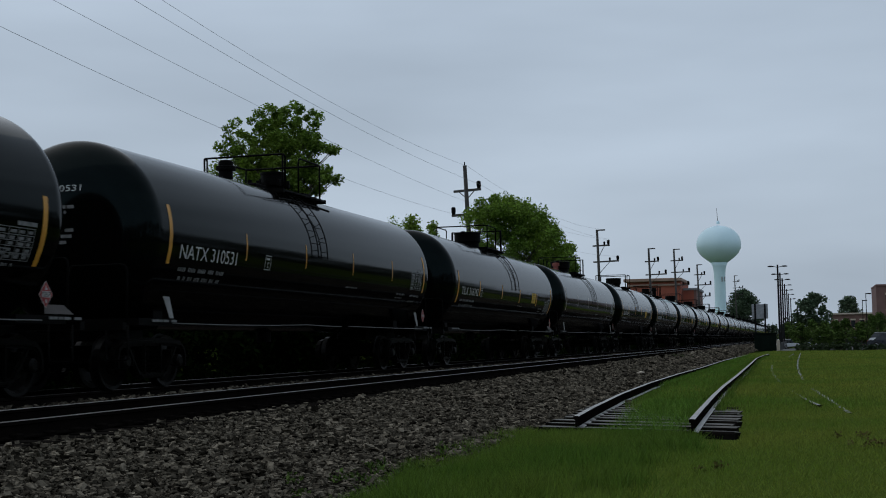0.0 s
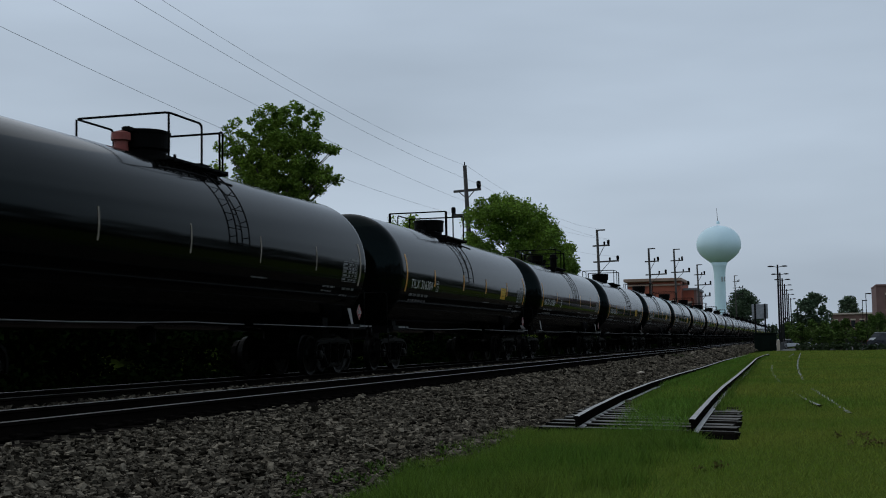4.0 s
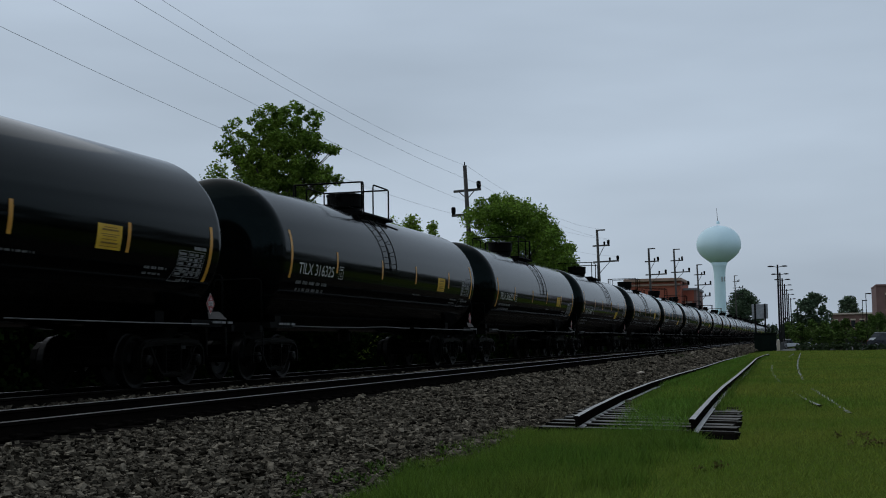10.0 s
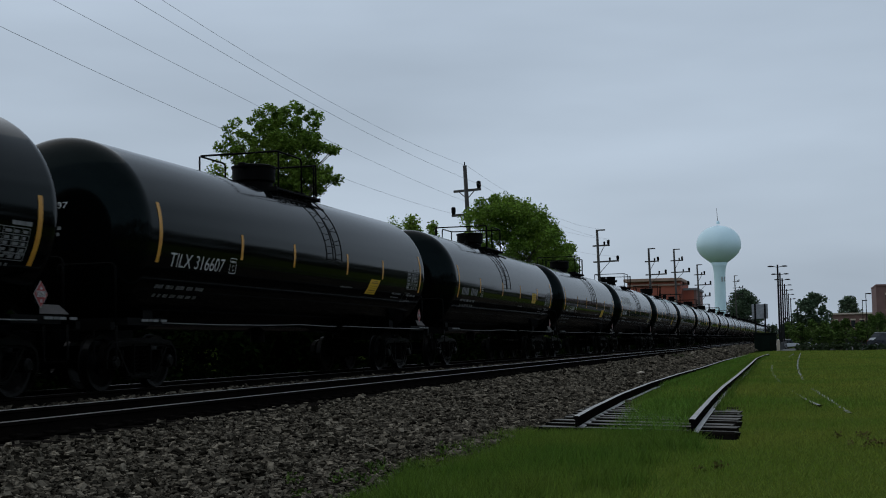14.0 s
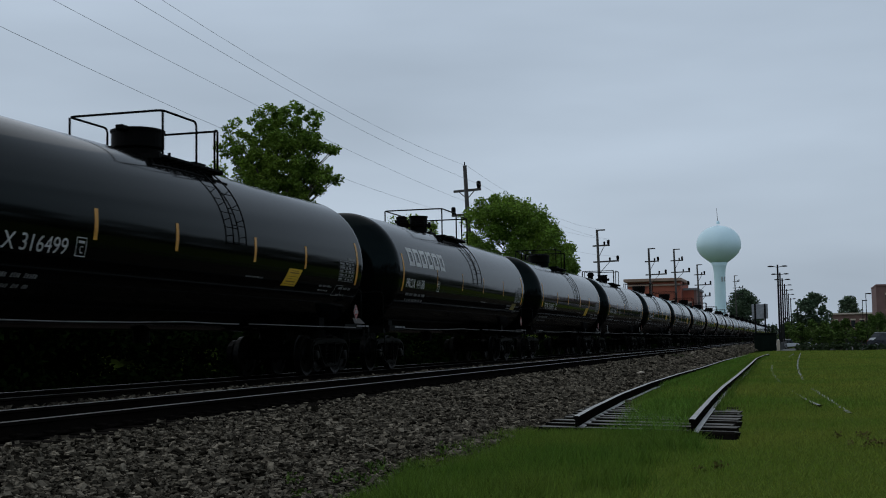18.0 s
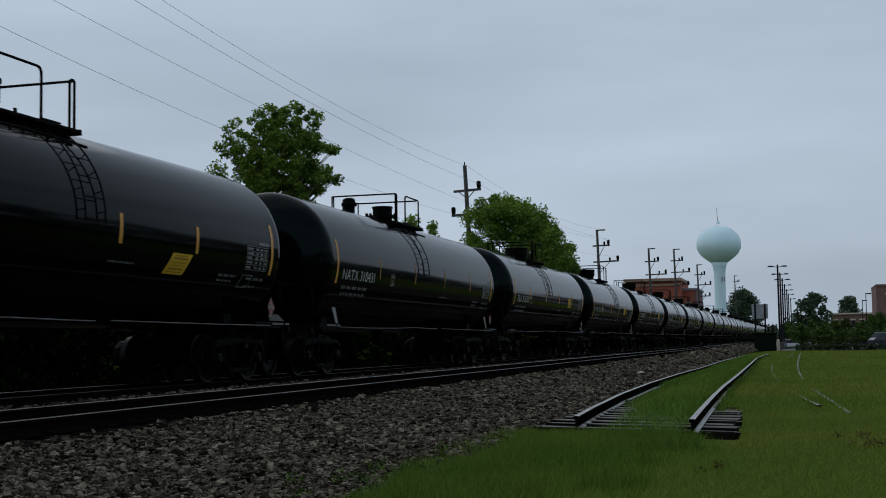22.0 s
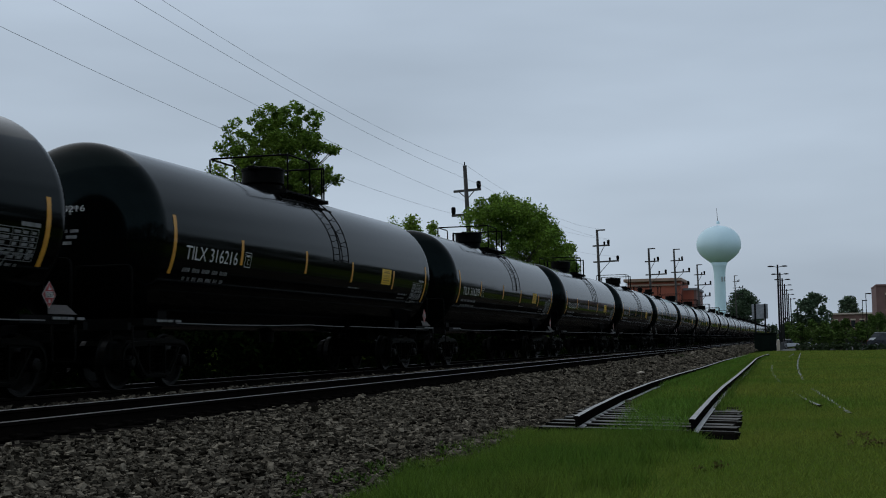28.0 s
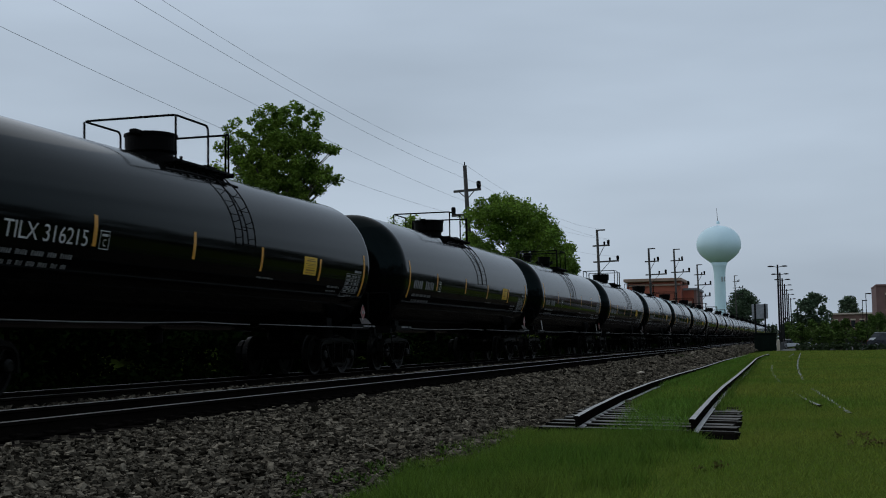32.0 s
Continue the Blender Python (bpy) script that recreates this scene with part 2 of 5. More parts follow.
def lathe(bm, profile, axis="z", sides=48, cap=True):
    """Turns (radius, height) round an axis."""
    rings = []
    for r, hgt in profile:
        ring = []
        for j in range(sides):
            a = 2 * math.pi * j / sides
            c, s = r * math.cos(a), r * math.sin(a)
            co = {"z": (c, s, hgt), "y": (c, hgt, s), "x": (hgt, c, s)}[axis]
            ring.append(bm.verts.new(co))
        rings.append(ring)
    for u, v in zip(rings, rings[1:]):
        for j in range(sides):
            bm.faces.new((u[j], u[(j + 1) % sides], v[(j + 1) % sides], v[j]))
    if cap:
        bm.faces.new(rings[0][::-1])
        bm.faces.new(rings[-1])
    return bm


def moved(bm, m, start=0):
    bm.verts.ensure_lookup_table()
    for v in list(bm.verts)[start:]:
        v.co = m @ v.co
    return bm


def thing(name, m, label, category, group="", kind=""):
    ob = new(name)
    ob.empty_display_size = 0.2
    ob.matrix_basis = m
    return tagged(ob, label, category, group, kind)


# ---------------------------------------------------------------- ground, ballast, tracks
D_NEAR, D_TRAIN = 8.18, 11.82            # centre lines of the two main tracks
HALF = 0.735                             # half the distance between rail heads
G_GRASS = -0.45


def ground_z(x, y):
    """Height of the grass sheet."""
    base = G_GRASS + 0.02 * math.sin(x * 0.7 + y * 0.13)
    if x < -2.95:
        base -= min(0.13, (-2.95 - x) * 0.25)
    base -= 0.08 * math.exp(-((x + 0.98) ** 2 / 0.12 + (y - 17.3) ** 2 / 9.0))
    base -= 0.06 * math.exp(-((x + 1.7) ** 2 / 3.0 + (y - 15.6) ** 2 / 7.0))      # worn hollow at the spur's end
    if x < -16.2:                                  # unseen low bank added behind the far track to block light
        base += 2.1 * min(1, (-16.2 - x) / 2.4) * min(1, max(0, (260 - y) / 60))
    return base if y < 105 else base - 0.0065 * min(140, y - 105)


def build_ground():
    xs = np.concatenate([[-2500, -900, -300, -120, -60, -40, -30, -24, -20, -18.6, -17.4, -16.2], np.arange(-15.2, 14.01, 0.8), [18, 24, 32, 45, 70, 130, 320, 900, 2500]])
    ys = np.concatenate([[-2500, -800, -200, -60, -20], np.arange(-8, 30, 1.0), np.arange(30, 60, 2.0), np.arange(60, 141, 10), [170, 220, 300, 420, 700, 1400, 4000]])
    verts = [(x, y, ground_z(x, y)) for y in ys for x in xs]
    nx = len(xs)
    faces = [(j * nx + i, j * nx + i + 1, (j + 1) * nx + i + 1, (j + 1) * nx + i) for j in range(len(ys) - 1) for i in range(nx - 1)]
    tagged(new("ground", mesh_np("ground", verts, faces, GRASS, True)), "mown green grass field beside the railway", "ground", kind="structure")


EDGE = [(-40, -3.3), (0, -3.2), (9, -3.02), (10.8, -3.36), (11.3, -3.36), (12, -2.95), (13.2, -3.0), (14.4, -3.12), (15.6, -3.25), (18, -3.12), (22, -3.32), (28.6, -3.58), (37, -3.8), (46, -3.95), (64, -4.2), (85, -4.5), (400, -4.9)]


def edge_x(y):
    """Where the ballast gives way to grass."""
    return float(np.interp(y, [e[0] for e in EDGE], [e[1] for e in EDGE]))


def bed_z(x, y):
    """Height of the ballast bed."""
    e = edge_x(y)
    t = (x + 6.75) / (e + 6.75)
    if x < -9.0 and x > -11.0:
        return -0.215 + 0.095 * min(1.0, min(x + 11.0, -9.0 - x) / 0.5)
    if x <= -13.6:
        return -0.2 - min(1.0, (-13.6 - x) / 2.2) * 0.42
    if t <= 0:
        return -0.225
    return -0.225 - 0.265 * (t ** 0.8)


def build_ballast():
    ys = np.concatenate([np.arange(-40, 0, 5.0), np.arange(0, 40, 1.0), np.arange(40, 100, 4.0), np.arange(100, 1200, 60.0)])
    us = [-15.9, -15.2, -14.4, -13.6, -12, -11, -10.5, -10, -9.5, -9, -8, -6.75]
    verts, nx = [], len(us) + 8
    for y in ys:
        e = edge_x(y)
        for x in us + [-6.75 + (e + 6.75) * k / 8 for k in range(1, 9)]:
            verts.append((x, y, bed_z(x, y) + 0.012 * noise.noise((x * 2, y * 2, 0))))
    faces = [(j * nx + i, j * nx + i + 1, (j + 1) * nx + i + 1, (j + 1) * nx + i) for j in range(len(ys) - 1) for i in range(nx - 1)]
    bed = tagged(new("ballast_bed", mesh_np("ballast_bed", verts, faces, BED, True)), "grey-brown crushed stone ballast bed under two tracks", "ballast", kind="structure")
    # loose stones on the shoulder and between the tracks
    rng = np.random.default_rng(5)
    base = np.array([(x, y, z) for x in (-1, 1) for y in (-1, 1) for z in (-1, 1)]) * 0.62
    quad = np.array([(0, 1, 3, 2), (4, 6, 7, 5), (0, 4, 5, 1), (2, 3, 7, 6), (0, 2, 6, 4), (1, 5, 7, 3)])

    def stones(n, y0, y1, power, size, fx, lift=0.0):
        ys_ = y0 + (y1 - y0) * rng.random(n) ** power
        xs_ = np.array([fx(y, r) for y, r in zip(ys_, rng.random(n))])
        zs_ = np.array([bed_z(x, y) + lift for x, y in zip(xs_, ys_)])
        s = size * np.exp(rng.normal(0, 0.3, n))
        dims = s[:, None] * rng.uniform(0.55, 1.25, (n, 3)) * np.array([1.35, 1.3, 0.52])
        v = base[None] * (1 + rng.uniform(-0.38, 0.38, (n, 8, 3))) * dims[:, None]
        a, b = rng.uniform(0, 2 * np.pi, n), rng.normal(0, 0.55, n)
        ca, sa, cb, sb = np.cos(a), np.sin(a), np.cos(b), np.sin(b)
        x, y, z = v[..., 0], v[..., 1], v[..., 2]
        y, z = y * cb[:, None] - z * sb[:, None], y * sb[:, None] + z * cb[:, None]
        x, y = x * ca[:, None] - y * sa[:, None], x * sa[:, None] + y * ca[:, None]
        v = np.stack([x + xs_[:, None], y + ys_[:, None], z + zs_[:, None] + s[:, None] * rng.uniform(-0.35, 1.25, n)[:, None]], 2)
        return v.reshape(-1, 3), (quad[None] + 8 * np.arange(n)[:, None, None]).reshape(-1, 4)

    def shoulder(y, r):
        e = edge_x(y) + 0.22 * math.sin(y * 2.3) + 0.15 * math.sin(y * 5.1)
        return -7.17 + (e + 7.17) * r

    sets = [stones(50000, 6.0, 21.0, 1.1, 0.0205, shoulder), stones(38000, 21.0, 48.0, 1.2, 0.030, shoulder), stones(24000, 48.0, 100.0, 1.2, 0.046, shoulder), stones(14000, 95.0, 190.0, 1.2, 0.065, shoulder),
            stones(10000, 13.0, 110.0, 1.3, 0.020, lambda y, r: -7.36 + 0.26 * r, -0.006), stones(16000, 8.0, 75.0, 1.4, 0.024, lambda y, r: -10.7 + 1.4 * r), stones(3000, 5.0, 40.0, 1.3, 0.03, lambda y, r: -8.8 + 1.2 * r, -0.02)]
    vs, fs, off = [], [], 0
    for v, f in sets:
        vs.append(v), fs.append(f + off)
        off += len(v)
    st = part("ballast_stones", mesh_np("ballast_stones", np.concatenate(vs), np.concatenate(fs), STONE), None, bed)
    tagged(st, "loose angular grey and pinkish ballast stones", kind="stuff")


def rail_profile(bm, pts, top_mat=1, crown=(6, 7, 8)):
    """A rail swept through centre points of its head's top: foot, web, head."""
    prof = [(-0.07, -0.175), (0.07, -0.175), (0.07, -0.16), (0.012, -0.145), (0.012, -0.05), (0.036, -0.04), (0.036, -0.006), (0.022, 0.0), (-0.022, 0.0), (-0.036, -0.006), (-0.036, -0.04), (-0.012, -0.05), (-0.012, -0.145), (-0.07, -0.16)]
    pts = [Vector(p) for p in pts]
    rings = []
    for i, p in enumerate(pts):
        d = pts[min(i + 1, len(pts) - 1)] - pts[max(i - 1, 0)]
        d.z = 0
        d.normalize()
        s = Vector((d.y, -d.x, 0))
        rings.append([bm.verts.new(p + s * a + Vector((0, 0, b))) for a, b in prof])
    for u, v in zip(rings, rings[1:]):
        for j in range(len(prof)):
            f = bm.faces.new((u[j], u[(j + 1) % len(prof)], v[(j + 1) % len(prof)], v[j]))
            f.material_index = top_mat if j in crown else 0
    for ring in (rings[0][::-1], rings[-1]):
        bm.faces.new(ring)
    return bm


def track(name, centre, label, tie_rows, top, drop=0.0, tie_len=2.55, seed=1, rails=None):
    """A track through centre points (x, y, z of the rail heads) with rails and separate ties."""
    tr = thing(name, Matrix.Identity(4), label, "railway track", kind="structure")
    c = [Vector(p) for p in centre]
    for side in (-1, 1):
        pts = []
        for i, p in enumerate(c):
            d = (c[min(i + 1, len(c) - 1)] - c[max(i - 1, 0)]).normalized()
            pts.append(p + side * HALF * Vector((d.y, -d.x, 0)))
        if rails:
            pts = [(x, y, float(np.interp(y, [22, 34, 46, 65], [-0.25, -0.29, -0.36, -0.39])) if side < 0 else -0.25 - 0.05 * min(1, max(0, (y - 45) / 30))) for x, y in rails[side]]
        # siding rails: the foot's upper face is painted pale where light catches it
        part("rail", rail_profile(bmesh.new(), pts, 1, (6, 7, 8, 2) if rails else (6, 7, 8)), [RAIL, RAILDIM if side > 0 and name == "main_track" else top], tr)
    rng = random.Random(seed)
    shapes = []
    for k in range(4):
        bm = box(bmesh.new(), -tie_len / 2, tie_len / 2, -0.115, 0.115, -0.17, 0, 0.012)
        for v in bm.verts:
            v.co += Vector((rng.uniform(-0.03, 0.03), rng.uniform(-0.012, 0.012), rng.uniform(-0.012, 0.006)))
        # faces that look up take the pale lit colour, sides the shaded one
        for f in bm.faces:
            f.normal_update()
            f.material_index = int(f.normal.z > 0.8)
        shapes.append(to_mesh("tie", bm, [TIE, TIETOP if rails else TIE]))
    ys = [p.y for p in c]
    for y in tie_rows:
        x, z = np.interp(y, ys, [p.x for p in c]), np.interp(y, ys, [p.z for p in c])
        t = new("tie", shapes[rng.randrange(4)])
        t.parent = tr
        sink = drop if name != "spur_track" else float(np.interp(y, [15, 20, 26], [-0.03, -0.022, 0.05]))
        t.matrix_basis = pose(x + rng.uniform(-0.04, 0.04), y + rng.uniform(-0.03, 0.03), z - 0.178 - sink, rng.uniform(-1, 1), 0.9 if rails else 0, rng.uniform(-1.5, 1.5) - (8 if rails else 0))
    return tr


RIGHT_RAIL = [(-1.30, 14.96), (-1.375, 17.4), (-1.48, 21.2), (-1.575, 25.5), (-1.67, 32.5), (-1.83, 42.0), (-2.02, 52.0), (-2.24, 63.0), (-2.27, 73.0), (-2.1, 80.0)]
LEFT_RAIL = [(-2.79, 15.55), (-2.93, 17.7), (-3.16, 22.3), (-3.38, 28.6), (-3.55, 36.9), (-3.68, 46.4), (-3.86, 62.0), (-3.75, 76.0), (-3.6, 84.0)]
SPUR = [(-2.04, 15.05), (-2.26, 21.2), (-2.46, 28), (-2.63, 36), (-2.8, 46), (-2.95, 56), (-3.05, 68), (-2.95, 82), (-2.7, 100)]


def spur_x(y):
    return float(np.interp(y, [p[1] for p in SPUR], [p[0] for p in SPUR]))


def build_tracks():
    far = [-45, -20, 0, 15, 30, 60, 120, 300, 700, 1300]
    track("main_track", [(-D_NEAR, y, 0) for y in far], "empty main track with polished steel rails on timber ties", [2 + 0.5 * i for i in range(150)], RAILTOP, seed=2)
    track("train_track", [(-D_TRAIN, y, 0) for y in far], "main track under the moving tank train, dark steel rails", [4 + 0.5 * i for i in range(110)], RAILDARK, seed=3)
    for n, base in (("main_track", -D_NEAR), ("train_track", -D_TRAIN)):
        fasten = to_mesh("rail_anchor", box(bmesh.new(), -0.045, 0.055, -0.06, 0.06, -0.20, -0.125, 0.012), RAIL)
        tr = bpy.data.objects[n]
        for i in range(84):
            a = new("rail_anchor", fasten)
            a.parent = tr
            a.matrix_basis = pose(base + HALF + 0.07, 8 + 0.5 * i + 0.03 * math.sin(i * 2.3), 0.006 * math.sin(i * 1.7))
    fine = [(spur_x(y), y, -0.25 - 0.05 * min(1, max(0, (y - 45) / 30))) for y in [15.05, 17, 19, 21, 24, 27, 30, 34, 38, 42, 46, 52, 58, 64, 72, 80]]
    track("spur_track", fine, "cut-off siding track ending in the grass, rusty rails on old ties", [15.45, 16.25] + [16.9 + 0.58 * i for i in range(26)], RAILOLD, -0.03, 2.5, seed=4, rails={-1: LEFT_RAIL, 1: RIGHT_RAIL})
    rng = np.random.default_rng(77)
    earth = thing("bare_earth", Matrix.Identity(4), "dark bare earth between the exposed ties of the siding", "soil", kind="structure")
    for d0, d1, y0, y1 in ((0.52, 1.38, 15.0, 21.5), (-1.45, -0.5, 15.3, 23.0)):
        verts, faces, n = [], [], 14
        for j in range(n + 1):
            y = y0 + (y1 - y0) * j / n
            for i in range(5):
                x = spur_x(y) + d0 + (d1 - d0) * i / 4 + rng.uniform(-0.08, 0.08)
                verts.append((x, y + rng.uniform(-0.15, 0.15), ground_z(x, y) + (0.012 if 0 < i < 4 and 0 < j < n else -0.02)))
        faces = [(j * 5 + i, j * 5 + i + 1, (j + 1) * 5 + i + 1, (j + 1) * 5 + i) for j in range(n) for i in range(4)]
        part("earth_patch", mesh_np("earth_patch", verts, faces, EARTH, True), None, earth)
    # rails of a lifted siding, sunk in the grass
    old = thing("sunken_track", Matrix.Identity(4), "old siding rails sunk in the mown grass", "railway track", kind="structure")
    # (x, y, how far the head stands over the turf)
    for pts in ([(0.62, 19.3, 0.03), (0.40, 24.0, 0.03), (0.17, 28.8, 0.02), (0.05, 32.0, -0.03), (-0.06, 36.4, 0.02), (-0.18, 43.0, 0.04), (-0.26, 51.0, 0.05), (-0.28, 62.0, 0.06), (-0.26, 76.0, 0.07), (-0.22, 92.0, 0.07)],
                [(0.22, 20.7, 0.07), (0.05, 23.0, 0.03), (-0.24, 27.5, 0.015), (-0.46, 31.0, -0.03), (-0.66, 34.2, 0.015), (-0.94, 40.6, 0.02), (-1.14, 46.5, 0.025), (-1.29, 53.0, 0.02), (-1.31, 58.0, -0.02)],
                [(-0.92, 70.0, 0.0), (-0.84, 75.0, 0.04), (-0.67, 91.0, 0.05)]):
        part("rail", rail_profile(bmesh.new(), [(x, y, ground_z(x, y) + up - 0.008) for x, y, up in pts]), [RAIL, BURIED], old)


# ---------------------------------------------------------------- the tank train
PITCH_CAR, CAR_R, CAR_Z = 18.251, 1.616, 2.627
CAR_LEN = 7.58                             # half the straight part of the tank


HEAD = 0.63                                # depth of the dished heads


def wrap(u, v, off=0.006):
    """A place on the tank's side: u along the car, v the height, as an arc from the tank's middle."""
    a = (v - CAR_Z) / CAR_R
    return Vector(((CAR_R + off) * math.cos(a), u, CAR_Z + (CAR_R + off) * math.sin(a)))


def decal(bm, u0, u1, v0, v1, off=0.006, skew=0.0, mat=0):
    """A thin curved patch on the tank's side."""
    n = max(1, int((v1 - v0) / 0.12) + 1)
    rows = []
    for i in range(n + 1):
        v = v0 + (v1 - v0) * i / n
        s = skew * (v - v0)
        rows.append([bm.verts.new(wrap(u0 + s, v, off)), bm.verts.new(wrap(u1 + s, v, off))])
    for a, b in zip(rows, rows[1:]):
        f = bm.faces.new((a[0], a[1], b[1], b[0]))
        f.material_index = mat
    return bm


def lettering(body, u0, u1, v0, v1, mat):
    """The words as a flat mesh laid round the tank's side, in the box given."""
    cu = bpy.data.curves.new("lettering", "FONT")
    cu.body = body
    ob = new("lettering", cu)
    bpy.context.view_layer.update()
    me = bpy.data.meshes.new_from_object(ob.evaluated_get(bpy.context.evaluated_depsgraph_get()))
    bpy.data.objects.remove(ob)
    co = np.empty(len(me.vertices) * 3, dtype=np.float32)
    me.vertices.foreach_get("co", co)
    co = co.reshape(-1, 3)
    lo, hi = co.min(0), co.max(0)
    for vert, c in zip(me.vertices, co):
        vert.co = wrap(u0 + (u1 - u0) * (c[0] - lo[0]) / (hi[0] - lo[0]), v0 + (v1 - v0) * (c[1] - lo[1]) / (hi[1] - lo[1]), 0.010)
    me.materials.clear()
    me.materials.append(mat)
    return me


def bars(bm, rows):
    """Plain bars for writing too small to read: (u, v, length, height) and broken into words."""
    rng = random.Random(9)
    for u, v, length, hgt in rows:
        x = u
        while x < u + length - 0.02:
            for k in range(rng.randrange(2, 7)):                     # a word of narrow bars
                w = hgt * rng.uniform(0.35, 0.6)
                if x + w < u + length:
                    decal(bm, x, x + w, v, v + hgt * rng.uniform(0.85, 1.0))
                x += w + hgt * 0.22
            x += hgt * 1.1
    return bm


def tank_mesh():
    prof = []
    head = HEAD
    for i in range(1, 15):
        a = math.pi / 2 * i / 14
        prof.append((CAR_R * math.sin(a) ** 0.70, -(CAR_LEN + head * math.cos(a) ** 0.95)))
    cyl = [(CAR_R, y) for y in (-CAR_LEN + 0.03, -CAR_LEN + 0.3, -3.6, 0.0, 3.6, CAR_LEN - 0.3, CAR_LEN - 0.03)]
    full = prof + cyl + [(r, -y) for r, y in prof[::-1]]
    bm = lathe(bmesh.new(), full, "y", 96)
    return to_mesh("tank", moved(bm, Matrix.Translation((0, 0, CAR_Z))), TANK, True)


def head_y(x, z):
    """The front head's surface."""
    r = min(1.0, math.hypot(x, z - CAR_Z) / CAR_R) ** (1 / 0.70)
    return -(CAR_LEN + HEAD * math.sqrt(max(0.0, 1 - r * r)) ** 0.95)


def bend(pts, r=0.12, n=4):
    """Rounds the corners of a polyline."""
    pts = [Vector(p) for p in pts]
    out = [pts[0]]
    for a, b, c in zip(pts, pts[1:], pts[2:]):
        d0, d1 = (a - b), (c - b)
        q = min(r, d0.length * 0.45, d1.length * 0.45)
        p0, p1 = b + d0.normalized() * q, b + d1.normalized() * q
        for i in range(n + 1):
            t = i / n
            out.append((1 - t) ** 2 * p0 + 2 * t * (1 - t) * b + t * t * p1)
    return out + [pts[-1]]


def side_frame_mesh(side):
    """A cast truck side frame: arched top chord that hooks down over the axle boxes, sloped struts, spring seat and columns."""
    bm = bmesh.new()
    x = side * 0.99

    def member(path, h, w):
        """A cast member of height h and width w along points (y, z), with flanged edges."""
        for hh, ww in ((h, w * 0.6), (h * 0.35, w)):
            rings = []
            for i, (y, z) in enumerate(path):
                y0, z0 = path[max(i - 1, 0)]
                y1, z1 = path[min(i + 1, len(path) - 1)]
                d = math.hypot(y1 - y0, z1 - z0)
                ny, nz = -(z1 - z0) / d, (y1 - y0) / d
                rings.append([bm.verts.new((x + q * ww, y + ny * r * hh / 2, z + nz * r * hh / 2)) for q, r in ((-1, -1), (1, -1), (1, 1), (-1, 1))])
            for u, v in zip(rings, rings[1:]):
                for j in range(4):
                    bm.faces.new((u[j], u[(j + 1) % 4], v[(j + 1) % 4], v[j]))
            bm.faces.new(rings[0][::-1])
            bm.faces.new(rings[-1])

    member([(-1.13, 0.36), (-1.14, 0.52), (-1.10, 0.66), (-0.98, 0.75), (-0.7, 0.78), (0.0, 0.80), (0.7, 0.78), (0.98, 0.75), (1.10, 0.66), (1.14, 0.52), (1.13, 0.36)], 0.13, 0.09)
    for q in (-1, 1):
        member([(q * 0.80, 0.70), (q * 0.62, 0.46), (q * 0.45, 0.26), (q * 0.3, 0.21)], 0.11, 0.085)
        member([(q * 0.64, 0.66), (q * 0.66, 0.40)], 0.08, 0.08)
        member([(q * 0.27, 0.76), (q * 0.27, 0.24)], 0.07, 0.08)
    member([(-0.42, 0.225), (0.42, 0.225)], 0.10, 0.095)
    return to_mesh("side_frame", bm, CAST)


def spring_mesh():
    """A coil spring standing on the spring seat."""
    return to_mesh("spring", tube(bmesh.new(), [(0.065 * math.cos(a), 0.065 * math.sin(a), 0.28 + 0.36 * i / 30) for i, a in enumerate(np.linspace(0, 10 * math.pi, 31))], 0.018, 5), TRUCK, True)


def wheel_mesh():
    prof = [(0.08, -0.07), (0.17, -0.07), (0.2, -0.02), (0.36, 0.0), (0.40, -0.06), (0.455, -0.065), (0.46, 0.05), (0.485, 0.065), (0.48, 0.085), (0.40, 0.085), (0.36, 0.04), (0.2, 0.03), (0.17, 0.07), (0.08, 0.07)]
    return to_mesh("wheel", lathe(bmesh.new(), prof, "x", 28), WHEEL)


def handrail_mesh(corner, leg, z):
    """A pipe loop across the end of the platform, with posts at its corners and legs nearer the middle."""
    bm = tube(bmesh.new(), bend([(-0.95, leg, 4.08), (-0.95, leg, z), (-0.95, corner, z), (0.95, corner, z), (0.95, leg, z), (0.95, leg, 4.08)]), 0.022, 8)
    inner = corner + (0.02 if corner < leg else -0.02)
    for x in (-0.95, 0.95):
        tube(bm, [(x, inner, 4.05), (x, inner, z - 0.01)], 0.022, 8)
    return to_mesh("handrail", bm, BLACK, True)


class Kit:
    """Meshes shared by all cars."""


